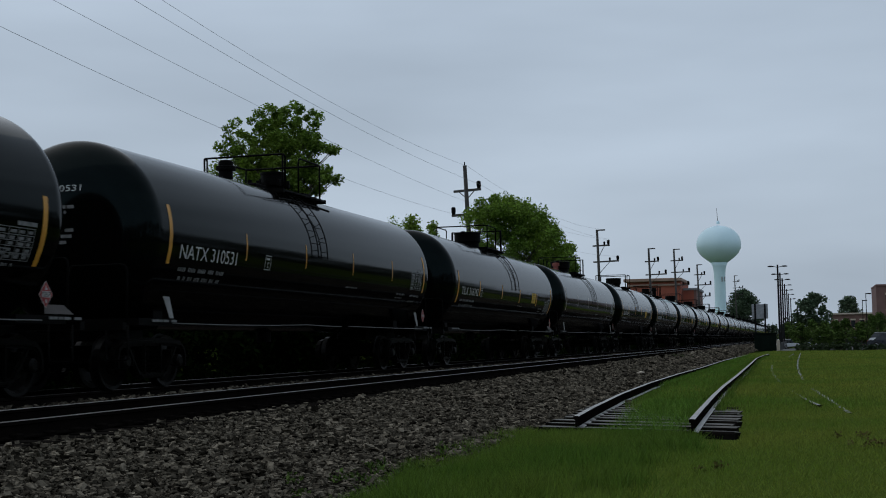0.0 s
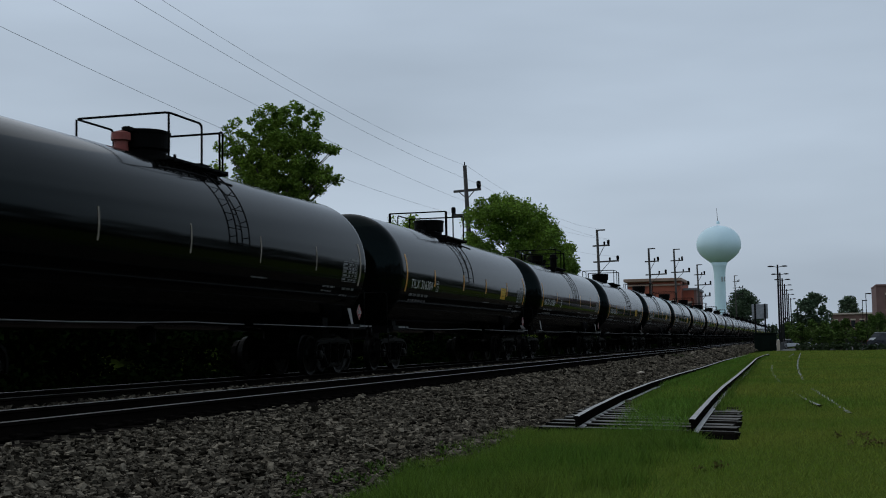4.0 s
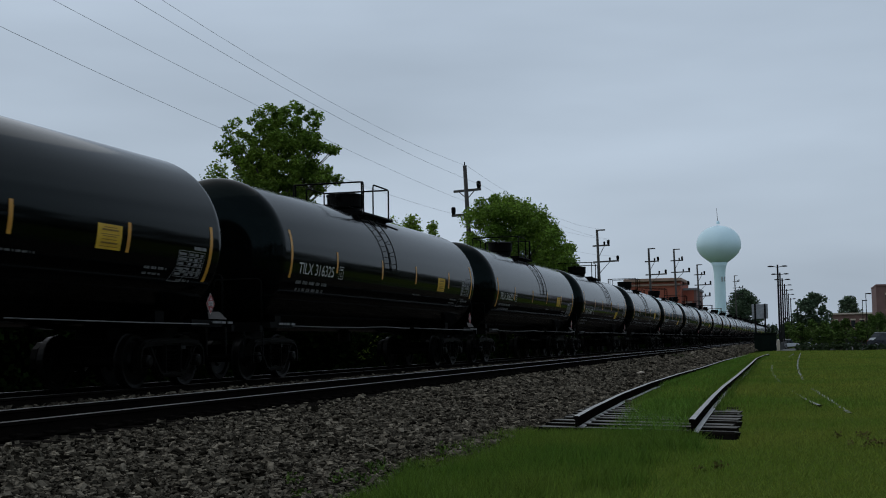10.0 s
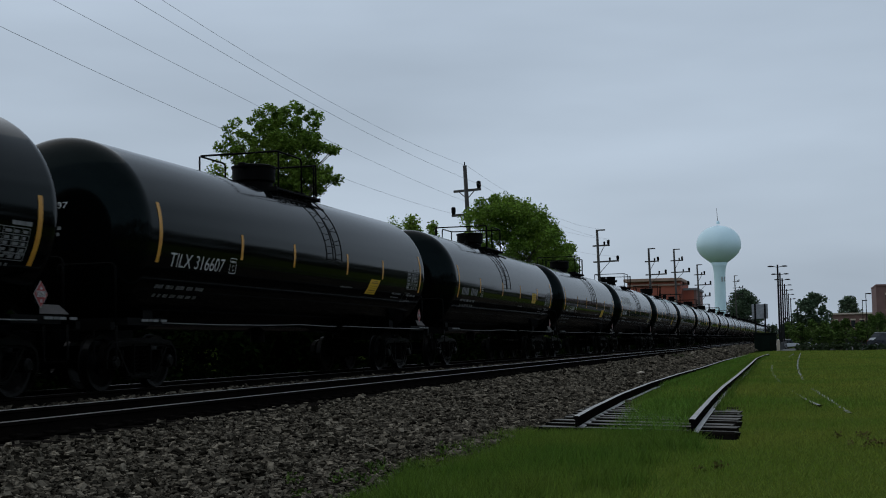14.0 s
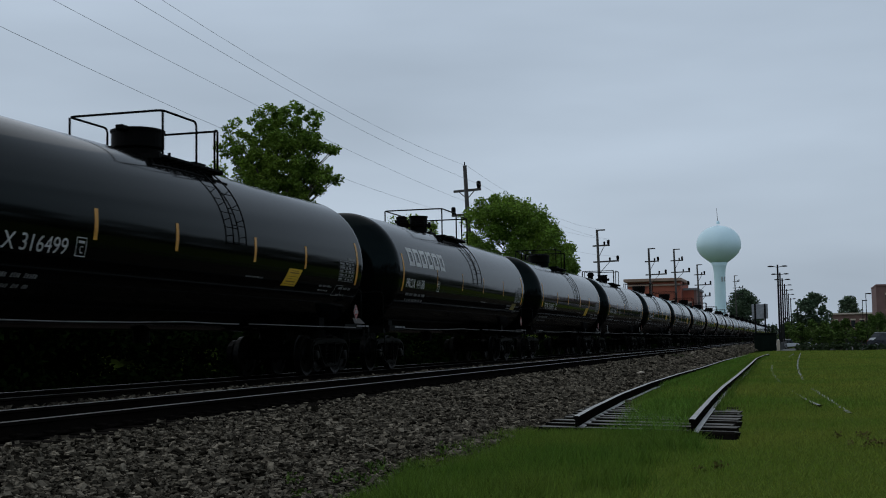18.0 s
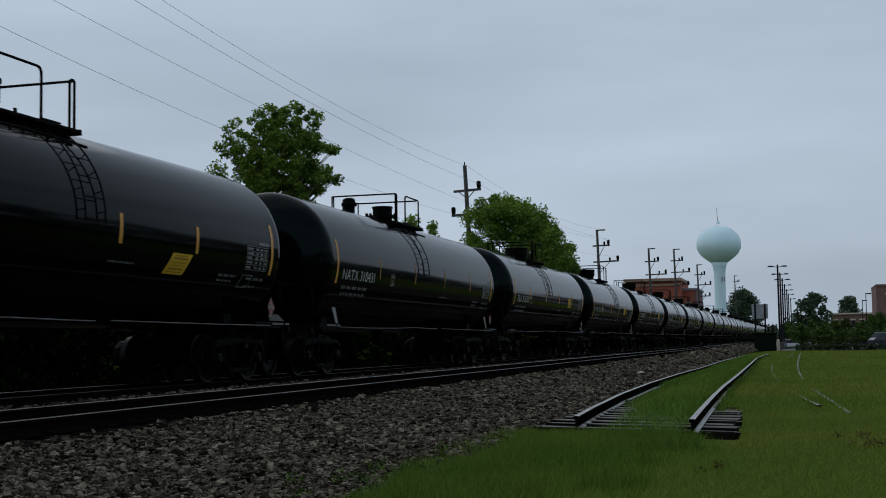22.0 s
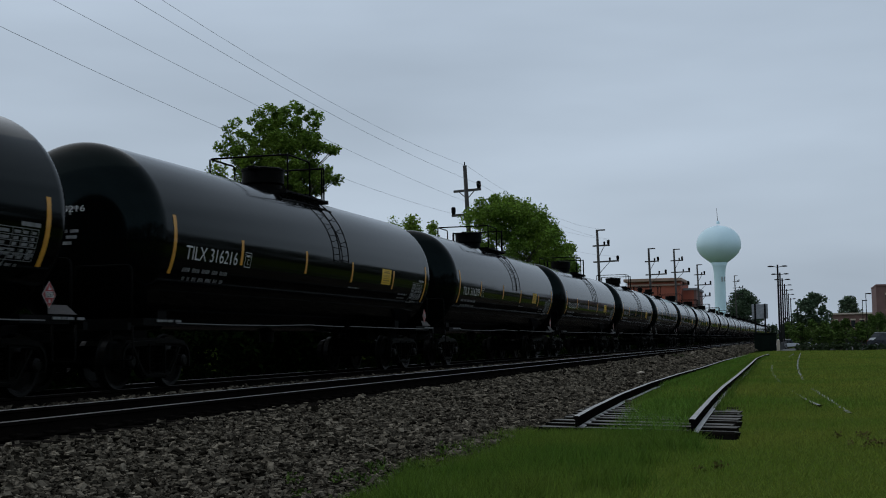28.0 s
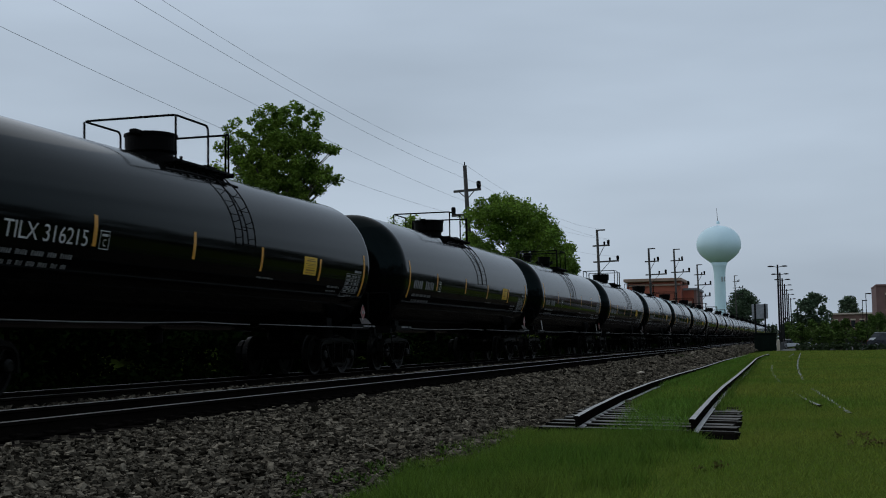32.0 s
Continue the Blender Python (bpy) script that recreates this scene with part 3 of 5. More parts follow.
def build_kit():
    K = Kit
    K.tank = tank_mesh()
    K.wheel = wheel_mesh()
    K.spring = spring_mesh()
    K.frame = {s: side_frame_mesh(s) for s in (-1, 1)}
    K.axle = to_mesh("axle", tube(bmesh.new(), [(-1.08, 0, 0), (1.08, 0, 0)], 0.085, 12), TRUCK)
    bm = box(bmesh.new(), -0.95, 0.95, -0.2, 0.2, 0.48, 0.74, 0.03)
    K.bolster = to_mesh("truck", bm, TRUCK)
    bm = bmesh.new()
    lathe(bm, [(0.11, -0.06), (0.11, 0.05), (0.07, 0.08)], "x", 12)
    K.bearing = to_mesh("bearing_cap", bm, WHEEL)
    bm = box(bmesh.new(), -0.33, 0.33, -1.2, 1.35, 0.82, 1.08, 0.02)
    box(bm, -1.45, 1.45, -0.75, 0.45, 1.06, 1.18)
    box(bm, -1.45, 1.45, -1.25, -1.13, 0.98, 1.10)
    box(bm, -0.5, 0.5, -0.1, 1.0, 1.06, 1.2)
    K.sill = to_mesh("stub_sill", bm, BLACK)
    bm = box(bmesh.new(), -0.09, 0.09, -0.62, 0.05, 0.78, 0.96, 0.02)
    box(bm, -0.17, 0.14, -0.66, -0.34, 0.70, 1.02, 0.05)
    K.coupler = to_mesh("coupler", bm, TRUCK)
    # saddle that carries the tank
    bm = bmesh.new()
    pts = [(1.42 * math.sin(a), CAR_Z - (CAR_R + 0.01) * math.cos(a)) for a in np.linspace(-0.75, 0.75, 15)]
    lo = [(x, max(1.0, z - 0.3)) for x, z in pts]
    f = [[bm.verts.new((x, y, z)) for x, z in pts] + [bm.verts.new((x, y, z)) for x, z in lo[::-1]] for y in (-0.16, 0.16)]
    n = len(f[0])
    for i in range(n):
        bm.faces.new((f[0][i], f[0][(i + 1) % n], f[1][(i + 1) % n], f[1][i]))
    bm.faces.new(f[0][::-1])
    bm.faces.new(f[1])
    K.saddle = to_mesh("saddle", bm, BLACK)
    # long safety rail with a slight sag, in two runs
    K.run_a = to_mesh("safety_rail", tube(bmesh.new(), [(1.55, y, z) for y, z in ((-7.1, 1.10), (-5, 1.09), (-3, 1.10), (-1.2, 1.13), (0.3, 1.11), (0.9, 1.11))], 0.011, 6), DULL, True)
    K.run_b = to_mesh("safety_rail", tube(bmesh.new(), [(1.55, y, z) for y, z in ((1.35, 1.12), (3, 1.11), (5, 1.10), (7.3, 1.10))], 0.011, 6), DULL, True)
    # reflector stripes: tall at both ends, short between
    K.stripe_tall = to_mesh("reflector_stripe", decal(bmesh.new(), -0.055, 0.055, 2.1, 3.12), YELLOW)
    K.stripe_short = to_mesh("reflector_stripe", decal(bmesh.new(), -0.05, 0.05, 2.33, 2.81), YELLOW)
    K.stripe_pale = to_mesh("reflector_stripe", decal(bmesh.new(), -0.022, 0.022, 2.33, 2.85), FADED)
    K.stripe_tall_pale = to_mesh("reflector_stripe", decal(bmesh.new(), -0.045, 0.045, 2.1, 3.12), FADED)
    K.stripe_faded = to_mesh("reflector_stripe", decal(bmesh.new(), -0.022, 0.022, 2.33, 2.85), YELLOW)
    # yellow warning placard with bars
    K.placard = to_mesh("warning_placard", decal(bmesh.new(), -0.355, 0.355, 2.21, 2.6), PLACARD_Y)
    bm = bmesh.new()
    for v, w, q in ((2.545, 0.18, 0.012), (2.50, 0.24, 0.026), (2.44, 0.28, 0.010), (2.41, 0.2, 0.010), (2.36, 0.22, 0.010), (2.30, 0.24, 0.026), (2.25, 0.26, 0.010)):
        decal(bm, -w, w, v, v + q, 0.012)
    K.placard_print = to_mesh("placard_print", bm, INK)
    bm = bmesh.new()
    decal(bm, 2.95, 3.65, 1.92, 2.30, 0.006, 0.55)
    for v, w, q in ((2.25, 0.18, 0.012), (2.20, 0.24, 0.026), (2.13, 0.28, 0.010), (2.08, 0.22, 0.010), (2.01, 0.24, 0.026), (1.96, 0.26, 0.010)):
        decal(bm, 3.3 - w + 0.55 * (v - 1.92), 3.3 + w + 0.55 * (v - 1.92), v, v + q, 0.012, 0, 1)
    K.placard_tilted = to_mesh("warning_placard", bm, [PLACARD_Y, INK])
    # test data table: ruled lines and small bars
    bm = bmesh.new()
    for v in (2.16, 2.26, 2.36, 2.44, 2.52, 2.62):
        decal(bm, -0.48, 0.48, v, v + 0.012)
    for u in (-0.48, -0.12, 0.1, 0.3, 0.468):
        decal(bm, u, u + 0.012, 2.16, 2.62)
    rng = random.Random(3)
    for v in (2.19, 2.29, 2.38, 2.46, 2.55):
        for u0, u1 in ((-0.45, -0.15), (-0.08, 0.07), (0.13, 0.27), (0.33, 0.44)):
            decal(bm, u0, u0 + (u1 - u0) * rng.uniform(0.6, 1), v, v + 0.045)
    decal(bm, 0.05, 0.5, 2.66, 2.72)
    K.table = to_mesh("test_table", bm, GREYLET)
    # weight lines under the number, and lines at the far end
    K.weights = to_mesh("weight_lettering", bars(bmesh.new(), [(-6.85, 1.99, 1.78, 0.08), (-6.75, 1.83, 1.6, 0.075)]), GREYLET)
    K.weights_low = to_mesh("weight_lettering", bars(bmesh.new(), [(-7.0, 1.64, 1.75, 0.08), (-6.9, 1.46, 1.6, 0.075)]), GREYLET)
    K.notes = to_mesh("service_lettering", bars(bmesh.new(), [(5.1, 1.98, 0.75, 0.05), (5.1, 1.88, 0.6, 0.04), (6.3, 1.96, 0.8, 0.06), (6.3, 1.80, 0.5, 0.05), (1.3, 2.02, 0.8, 0.035)]), GREYLET)
    bm = bmesh.new()
    for u0, u1, v0, v1 in ((6.0, 6.45, 1.79, 1.805), (6.12, 6.57, 2.045, 2.06)):
        decal(bm, u0, u1, v0, v1)
    for u in (6.0, 6.43):
        decal(bm, u, u + 0.015, 1.79, 2.06, 0.006, 0.45)
    K.outline = to_mesh("outline_box", bm, GREYLET)
    bm = lathe(bmesh.new(), [(0.13, 4.2), (0.13, 4.5), (0.18, 4.5), (0.18, 4.64), (0.1, 4.67)], "z", 16)
    K.red_cap = to_mesh("capped_valve", bm, RUST)
    bm = bmesh.new()
    for u0, u1, v0, v1 in ((0, 0.27, 2.20, 2.213), (0, 0.27, 2.477, 2.49), (0, 0.013, 2.20, 2.49), (0.257, 0.27, 2.20, 2.49), (0.06, 0.09, 2.40, 2.44), (0.10, 0.13, 2.40, 2.44), (0.14, 0.17, 2.40, 2.44), (0.18, 0.21, 2.40, 2.44)):
        decal(bm, u0, u1, v0, v1)
    K.code_letter = lettering("C", 0.095, 0.175, 2.25, 2.36, WHITE)
    K.code_box = to_mesh("code_box", bm, WHITE)
    # hazard diamond on its holder: red with a white border, a white number panel and a flame
    bm = bmesh.new()
    for mi, s, x in ((1, 0.17, 0.0), (0, 0.158, 0.004)):
        f = bm.faces.new([bm.verts.new((x, s * math.cos(a), s * math.sin(a) * 1.15)) for a in (0, math.pi / 2, math.pi, 1.5 * math.pi)])
        f.material_index = mi
    for poly in (((-0.105, -0.042), (0.105, -0.042), (0.105, 0.048), (-0.105, 0.048)), ((-0.035, 0.066), (0.035, 0.066), (0.028, 0.10), (0.008, 0.09), (0.0, 0.135), (-0.018, 0.10)), ((-0.02, -0.12), (0.02, -0.12), (0.02, -0.07), (-0.02, -0.07))):
        f = bm.faces.new([bm.verts.new((0.009, y, z)) for y, z in poly])
        f.material_index = 1
    n = len(bm.faces)
    box(bm, -0.02, -0.004, -0.13, 0.13, -0.13, 0.13)
    bm.faces.ensure_lookup_table()
    for f in bm.faces[n:]:
        f.material_index = 2
    K.diamond = to_mesh("hazard_placard", bm, [RED, PLACARD_W, BLACK])
    me = lettering("1267", -0.095, 0.095, 0.0, 0.075, BLACK)
    for vert in me.vertices:
        vert.co = (0.014, vert.co.y, math.atan2(vert.co.z - CAR_Z, vert.co.x) * CAR_R + CAR_Z - 0.034)
    K.diamond_number = me
    bm = bmesh.new()
    bm.faces.new([bm.verts.new((1.43 - 0.1 * (z > 1.3), y, z)) for y, z in ((7.55, 1.20), (8.29, 1.20), (8.18, 1.34), (7.69, 1.34))])
    K.end_sheet = to_mesh("running_board_end", bm, POLE)
    # dome: a wide protective housing with flared rim, bolts and hinge
    bm = lathe(bmesh.new(), [(0.42, 4.18), (0.43, 4.36), (0.485, 4.40), (0.485, 4.69), (0.505, 4.69), (0.505, 4.735), (0.45, 4.755), (0.2, 4.765)], "z", 36)
    box(bm, -0.08, 0.08, -0.68, -0.44, 4.66, 4.76, 0.02)
    box(bm, -0.05, 0.05, 0.44, 0.62, 4.6, 4.72, 0.02)
    K.dome = to_mesh("protective_housing", bm, BLACK)
    bm = lathe(bmesh.new(), [(0.28, 4.18), (0.28, 4.40), (0.38, 4.40), (0.38, 4.46), (0.285, 4.47), (0.285, 4.67), (0.305, 4.67), (0.305, 4.72), (0.1, 4.735)], "z", 28)
    K.bolt = to_mesh("bolt", box(bmesh.new(), -0.03, 0.03, -0.03, 0.03, 4.36, 4.52, 0.008), BLACK)
    K.manway = to_mesh("manway", bm, BLACK)
    bm = lathe(bmesh.new(), [(0.16, 4.1), (0.16, 4.56), (0.22, 4.56), (0.22, 4.64), (0.17, 4.66), (0.17, 4.75), (0.1, 4.79)], "z", 18)
    K.vent = to_mesh("vent_valve", bm, BLACK)
    bm = box(bmesh.new(), -0.12, 0.12, -0.3, 0.3, 4.24, 4.36, 0.02)
    tube(bm, [(0, 0.2, 4.34), (0, 0.2, 4.5)], 0.03, 6)
    tube(bm, [(-0.1, -0.15, 4.34), (-0.1, -0.15, 4.44)], 0.05, 8)
    K.valve = to_mesh("valve_plate", bm, BLACK)
    # walkways beside the dome: gratings on a frame
    K.walkway = {}
    for s in (1, -1):
        bm = bmesh.new()
        x0, x1 = sorted((s * 0.66, s * 1.0))
        for i in range(8):
            x = x0 + (x1 - x0) * i / 7
            box(bm, x - 0.012, x + 0.012, -1.15, 1.32, 4.08, 4.12)
        for i in range(9):
            y = -1.15 + 2.45 * i / 8
            box(bm, x0 - 0.02, x1 + 0.02, y, y + 0.03, 4.06, 4.10)
        box(bm, x0 - 0.02, x1 + 0.02, -1.18, -1.12, 4.04, 4.13)
        box(bm, x0 - 0.02, x1 + 0.02, 1.28, 1.34, 4.04, 4.13)
        for y in (-0.9, 0.0, 0.9):
            tube(bm, [(s * 0.9, y, 4.07), (s * 0.88, y, CAR_Z + math.sqrt(CAR_R ** 2 - 0.88 ** 2) - 0.02)], 0.025, 6)
        K.walkway[s] = to_mesh("walkway_grating", bm, BLACK)
    bm = box(bmesh.new(), -0.66, 0.66, 0.85, 1.32, 4.245, 4.265)
    K.cross_walk = to_mesh("cross_walk", bm, BLACK)
    # handrail loops over both ends of the platform: (end corner, leg)
    K.loop_front = handrail_mesh(-0.95, 0.35, 4.93)
    K.loop_back = handrail_mesh(1.25, 1.10, 4.90)
    K.loop_front_long = handrail_mesh(-1.28, 0.43, 4.95)
    K.loop_back_long = handrail_mesh(1.80, 1.09, 4.90)
    # curved side ladder
    bm = bmesh.new()
    angs = np.linspace(-0.02, 1.02, 16)
    for y in (0.0, 0.55):
        tube(bm, [((CAR_R + 0.075) * math.cos(a), y, CAR_Z + (CAR_R + 0.075) * math.sin(a)) for a in angs], 0.014, 6)
    for a in np.linspace(0.0, 0.98, 6):
        tube(bm, [((CAR_R + 0.075) * math.cos(a), y, CAR_Z + (CAR_R + 0.075) * math.sin(a)) for y in (0.0, 0.55)], 0.009, 6)
        for y in (0.0, 0.55):
            tube(bm, [((CAR_R + q) * math.cos(a + 0.08), y, CAR_Z + (CAR_R + q) * math.sin(a + 0.08)) for q in (0.0, 0.075)], 0.009, 6)
    K.ladder = to_mesh("side_ladder", bm, BLACK, True)
    # raised jacket flashing round the platform
    pts = [(y, 0.70 - 0.06 * math.sin((y + 1.5) * 1.05)) for y in np.linspace(-1.5, 1.45, 16)]
    K.flashing = {q: to_mesh("jacket_flashing", tube(bmesh.new(), [(q * (CAR_R + 0.004) * math.sin(w), y, CAR_Z + (CAR_R + 0.004) * math.cos(w)) for y, w in pts], 0.022, 6), BLACK) for q in (-1, 1)}
    # end grab rails and steps
    K.grab = {q: to_mesh("end_grab_rail", tube(bmesh.new(), bend([(q * 1.35, -8.25, 1.1), (q * 1.35, -8.25, 2.05), (q * 0.3, -8.25, 2.05), (q * 0.3, -8.25, 1.9)]), 0.016, 6), BLACK, True) for q in (-1, 1)}
    K.step = {q: to_mesh("end_step", tube(bmesh.new(), bend([(q * 1.4, -8.3, 1.05), (q * 1.4, -8.3, 0.5), (q * 1.0, -8.3, 0.5), (q * 1.0, -8.3, 1.05)], 0.05), 0.016, 6), BLACK, True) for q in (-1, 1)}
    # white jacking marks at the bolster ends
    bm = bmesh.new()
    for y0, y1 in ((-0.4, -0.2), (-0.17, -0.06), (-0.03, 0.14), (0.24, 0.42)):
        box(bm, 1.455, 1.47, y0, y1, 1.12, 1.16)
    K.mark = to_mesh("end_marking", bm, GREYLET)
    bm = bmesh.new()
    a = [bm.verts.new((x, y, z)) for x, y, z in ((1.42, 0.08, 1.19), (1.42, 0.22, 1.19), (1.4, 0.1, 1.56), (1.4, -0.12, 1.56))]
    bm.faces.new(a)
    K.plate = to_mesh("white_end_plate", bm, PLATE)
    bm = lathe(bmesh.new(), [(0.24, -0.02), (0.24, 0.02), (0.2, 0.02), (0.2, -0.02), (0.24, -0.02)], "y", 20, False)
    box(bm, -0.22, 0.22, -0.015, 0.015, -0.015, 0.015)
    box(bm, -0.015, 0.015, -0.015, 0.015, -0.22, 0.22)
    K.brake_wheel = to_mesh("brake_wheel", bm, BLACK)
    bm = lathe(bmesh.new(), [(0.16, 0.78), (0.16, 1.0), (0.2, 1.0), (0.2, 1.06)], "z", 16)
    K.outlet = to_mesh("bottom_outlet", bm, BLACK)


TURN = Matrix.Rotation(math.pi, 4, "Z")


def build_truck(car, y):
    tr = part("truck", Kit.bolster, None, car)
    tr.matrix_basis = pose(0, y, 0)
    for s in (-1, 1):
        part("side_frame", Kit.frame[s], None, tr)
        for sy in (-0.13, 0.13):
            part("spring", Kit.spring, None, tr).location = (s * 0.99, sy, 0)
    for wy in (-0.89, 0.89):
        ax = part("axle", Kit.axle, None, tr)
        ax.matrix_basis = pose(0, wy, 0.46)
        for s in (-1, 1):
            w = part("wheel", Kit.wheel, None, tr)
            w.matrix_basis = pose(s * 0.76, wy, 0.46, 0, 0, 0 if s < 0 else 180)
            c = part("bearing_cap", Kit.bearing, None, tr)
            c.matrix_basis = pose(s * 1.04, wy, 0.46, 0, 0, 0 if s > 0 else 180)
    return tr


def raised(d):
    """Moves a decal up round the tank's side by d metres."""
    return Matrix.Translation((0, 0, CAR_Z)) @ Matrix.Rotation(-d / CAR_R, 4, "Y") @ Matrix.Translation((0, 0, -CAR_Z))


def build_car(style):
    """One tank car of a style, its middle over the origin and rail heads at zero."""
    K = Kit
    turn = TURN if style.endswith("_turned") else Matrix.Identity(4)        # which way the top platform faces
    ladder_y = {"plain_turned": -1.12, "slant": 0.4, "vent": -0.84, "vent_turned": 0.1, "branded": 0.25}.get(style, 0.33)
    style = style.replace("_turned", "")
    labels = {"plain": "black tank car with yellow placard and reflector stripes, moving", "slant": "black tank car with tilted yellow placard and stripes, moving", "vent": "black tank car with tall vent beside a small manway", "branded": "black tank car with big white block lettering", "stained": "black tank car with faded stripes and a red-capped valve"}
    car = thing("tank_car", Matrix.Identity(4), labels[style], "tank car", "tank cars of the train")
    part("tank", K.tank, None, car)
    for y in (-6.9, 6.9):
        build_truck(car, y)
    for y, m in ((-7.3, Matrix.Identity(4)), (7.3, TURN)):
        o = part("stub_sill", K.sill, None, car)
        o.matrix_basis = pose(0, y, 0) @ m
        o = part("coupler", K.coupler, None, car)
        o.matrix_basis = pose(0, y * (8.52 / 7.3), 0) @ m
        o = part("saddle", K.saddle, None, car)
        o.matrix_basis = pose(0, y * 0.9, 0)
        for q in (-1, 1):
            part("end_grab_rail", K.grab[q], None, car).matrix_basis = m
            part("end_step", K.step[q], None, car).matrix_basis = m
        o = tagged(part("end_marking", K.mark, None, car), kind="stuff")
        o.matrix_basis = pose(0.01, -7.25 if y < 0 else 8.0, 0)
    part("safety_rail", K.run_a, None, car)
    part("safety_rail", K.run_b, None, car)
    part("walkway_grating", K.walkway[1], None, car).matrix_basis = turn
    part("walkway_grating", K.walkway[-1], None, car).matrix_basis = turn
    part("cross_walk", K.cross_walk, None, car).matrix_basis = turn
    rail_turn = turn @ TURN if style == "vent" else turn
    shift = {"vent": 0.18 if turn != TURN else -0.1, "plain": 0.0 if turn != TURN else 0.09}.get(style, 0.0)
    rail_turn = pose(0, shift, 0) @ rail_turn
    part("handrail", K.loop_front_long if style == "branded" else K.loop_front, None, car).matrix_basis = rail_turn
    part("handrail", K.loop_back_long if style == "branded" else K.loop_back, None, car).matrix_basis = rail_turn
    part("side_ladder", K.ladder, None, car).location = (0, ladder_y, 0)
    for q in (-1, 1):
        part("jacket_flashing", K.flashing[q], None, car).matrix_basis = turn
    part("bottom_outlet", K.outlet, None, car)
    o = part("brake_wheel", K.brake_wheel, None, car)
    o.matrix_basis = pose(-0.6, -8.3, 1.75)
    for y in (-7.28, 7.28):
        o = part("reflector_stripe", K.stripe_tall_pale if style == "stained" else K.stripe_tall, None, car, "tall faded stripe" if style == "stained" else "tall yellow reflective stripe")
        o.matrix_basis = raised(0.1 if style == "plain" and turn != TURN and y < 0 else 0) @ pose(0, y, 0)
    short = K.stripe_pale if style == "stained" else K.stripe_short if style in ("plain", "slant") else K.stripe_faded
    for y in {"plain": (-4.64, -1.46, 1.38, 4.45), "slant": (-4.15, -1.62, 1.53, 4.08), "branded": (-4.08, -1.28, 1.35, 4.2)}.get(style, (-4.3, -1.33, 1.57, 4.48)):
        o = part("reflector_stripe", short, None, car, "short faded stripe" if style == "stained" else "short yellow reflective stripe")
        o.matrix_basis = raised({-4.64: 0.17, -1.46: 0.17, 1.38: 0.1, 4.45: 0.05}.get(y, 0) if style == "plain" and turn != TURN else 0) @ pose(0, y, 0)
    o = part("test_table", K.table, None, car, "faded white test data table")
    o.matrix_basis = pose(0, 6.6, 0)
    if style != "stained":
        tagged(part("weight_lettering", K.weights_low if style == "slant" else K.weights, None, car), kind="stuff")
    tagged(part("service_lettering", K.notes, None, car), kind="stuff")
    o = part("hazard_placard", K.diamond, None, car, "red and white diamond placard")
    o.matrix_basis = pose(1.5, 7.47, 1.47)
    part("placard_number", K.diamond_number, None, o)
    if style == "branded":
        o = part("manway", K.manway, None, car)
        o.matrix_basis = pose(0, -0.72, 0.07)
        for i in range(8):
            part("bolt", K.bolt, None, o).location = (0.385 * math.cos(i * math.pi / 4), 0.385 * math.sin(i * math.pi / 4), 0)
        o = part("valve_plate", K.valve, None, car)
        o.matrix_basis = pose(0, 0.5, 0.02)
        bm = decal(bmesh.new(), 5.75, 6.4, 1.86, 2.1, 0.006, 0.45)
        part("small_placard", bm, FADEDY, car, "faded yellow placard")
    if style in ("plain", "slant", "stained"):
        part("protective_housing", K.dome, None, car).matrix_basis = turn @ pose(0, -0.15, 0)
        o = part("valve_plate", K.valve, None, car)
        o.matrix_basis = turn @ pose(0, 0.85, 0)
    if style == "stained":
        o = part("capped_valve", K.red_cap, None, car, "red-capped valve")
        o.matrix_basis = pose(-0.1, -0.8, 0)
    if style == "branded":
        o = part("vent_valve", K.vent, None, car)
        o.matrix_basis = pose(-0.4, -1.25, -0.02)
    if style == "vent":
        o = part("manway", K.manway, None, car)
        o.matrix_basis = turn @ pose(0.05, 0.45, 0)
        for i in range(8):
            part("bolt", K.bolt, None, o).location = (0.385 * math.cos(i * math.pi / 4), 0.385 * math.sin(i * math.pi / 4), 0)
        o = part("vent_valve", K.vent, None, car)
        o.matrix_basis = turn @ pose(-0.45, -1.0, 0.06)
        o = part("valve_plate", K.valve, None, car)
        o.matrix_basis = turn @ pose(0, -0.35, 0)
    if style in ("plain", "slant"):
        part("outline_box", K.outline, None, car)
        part("running_board_end", K.end_sheet, None, car)
    if style == "plain":
        o = part("warning_placard", K.placard, None, car, "yellow warning placard")
        tagged(part("placard_print", K.placard_print, None, o), kind="stuff")
        o.matrix_basis = pose(0, 3.88, 0)
    if style == "slant":
        part("warning_placard", K.placard_tilted, None, car, "tilted yellow warning placard").location = (0, 0.1, 0)
    if style in ("vent", "stained"):
        o = part("white_end_plate", K.plate, None, car)
        o.matrix_basis = pose(0, -7.05, 0)
        o = part("white_end_plate", K.plate, None, car)
        o.matrix_basis = pose(0, 7.05, 0)
    if style != "stained":
        o = part("code_box", K.code_box, None, car)
        o.matrix_basis = pose(0, {"plain": -4.5, "slant": -4.66, "branded": -4.1}.get(style, -3.42), -0.15 if style == "slant" else 0)
        part("code_letter", K.code_letter, None, o)
    if style == "branded":
        bm = bmesh.new()
        for i in range(6):
            u = -6.72 + i * 0.60
            for u0, u1, v0, v1 in ((0, 0.14, 2.82, 3.34), (0.14, 0.5, 3.22, 3.34), (0.36, 0.5, 2.94, 3.22), (0.14, 0.5, 2.82, 2.94)):
                decal(bm, u + u0, u + u1, v0, v1)
        part("block_mark", bm, WHITE, car, "big white block mark")
    return car


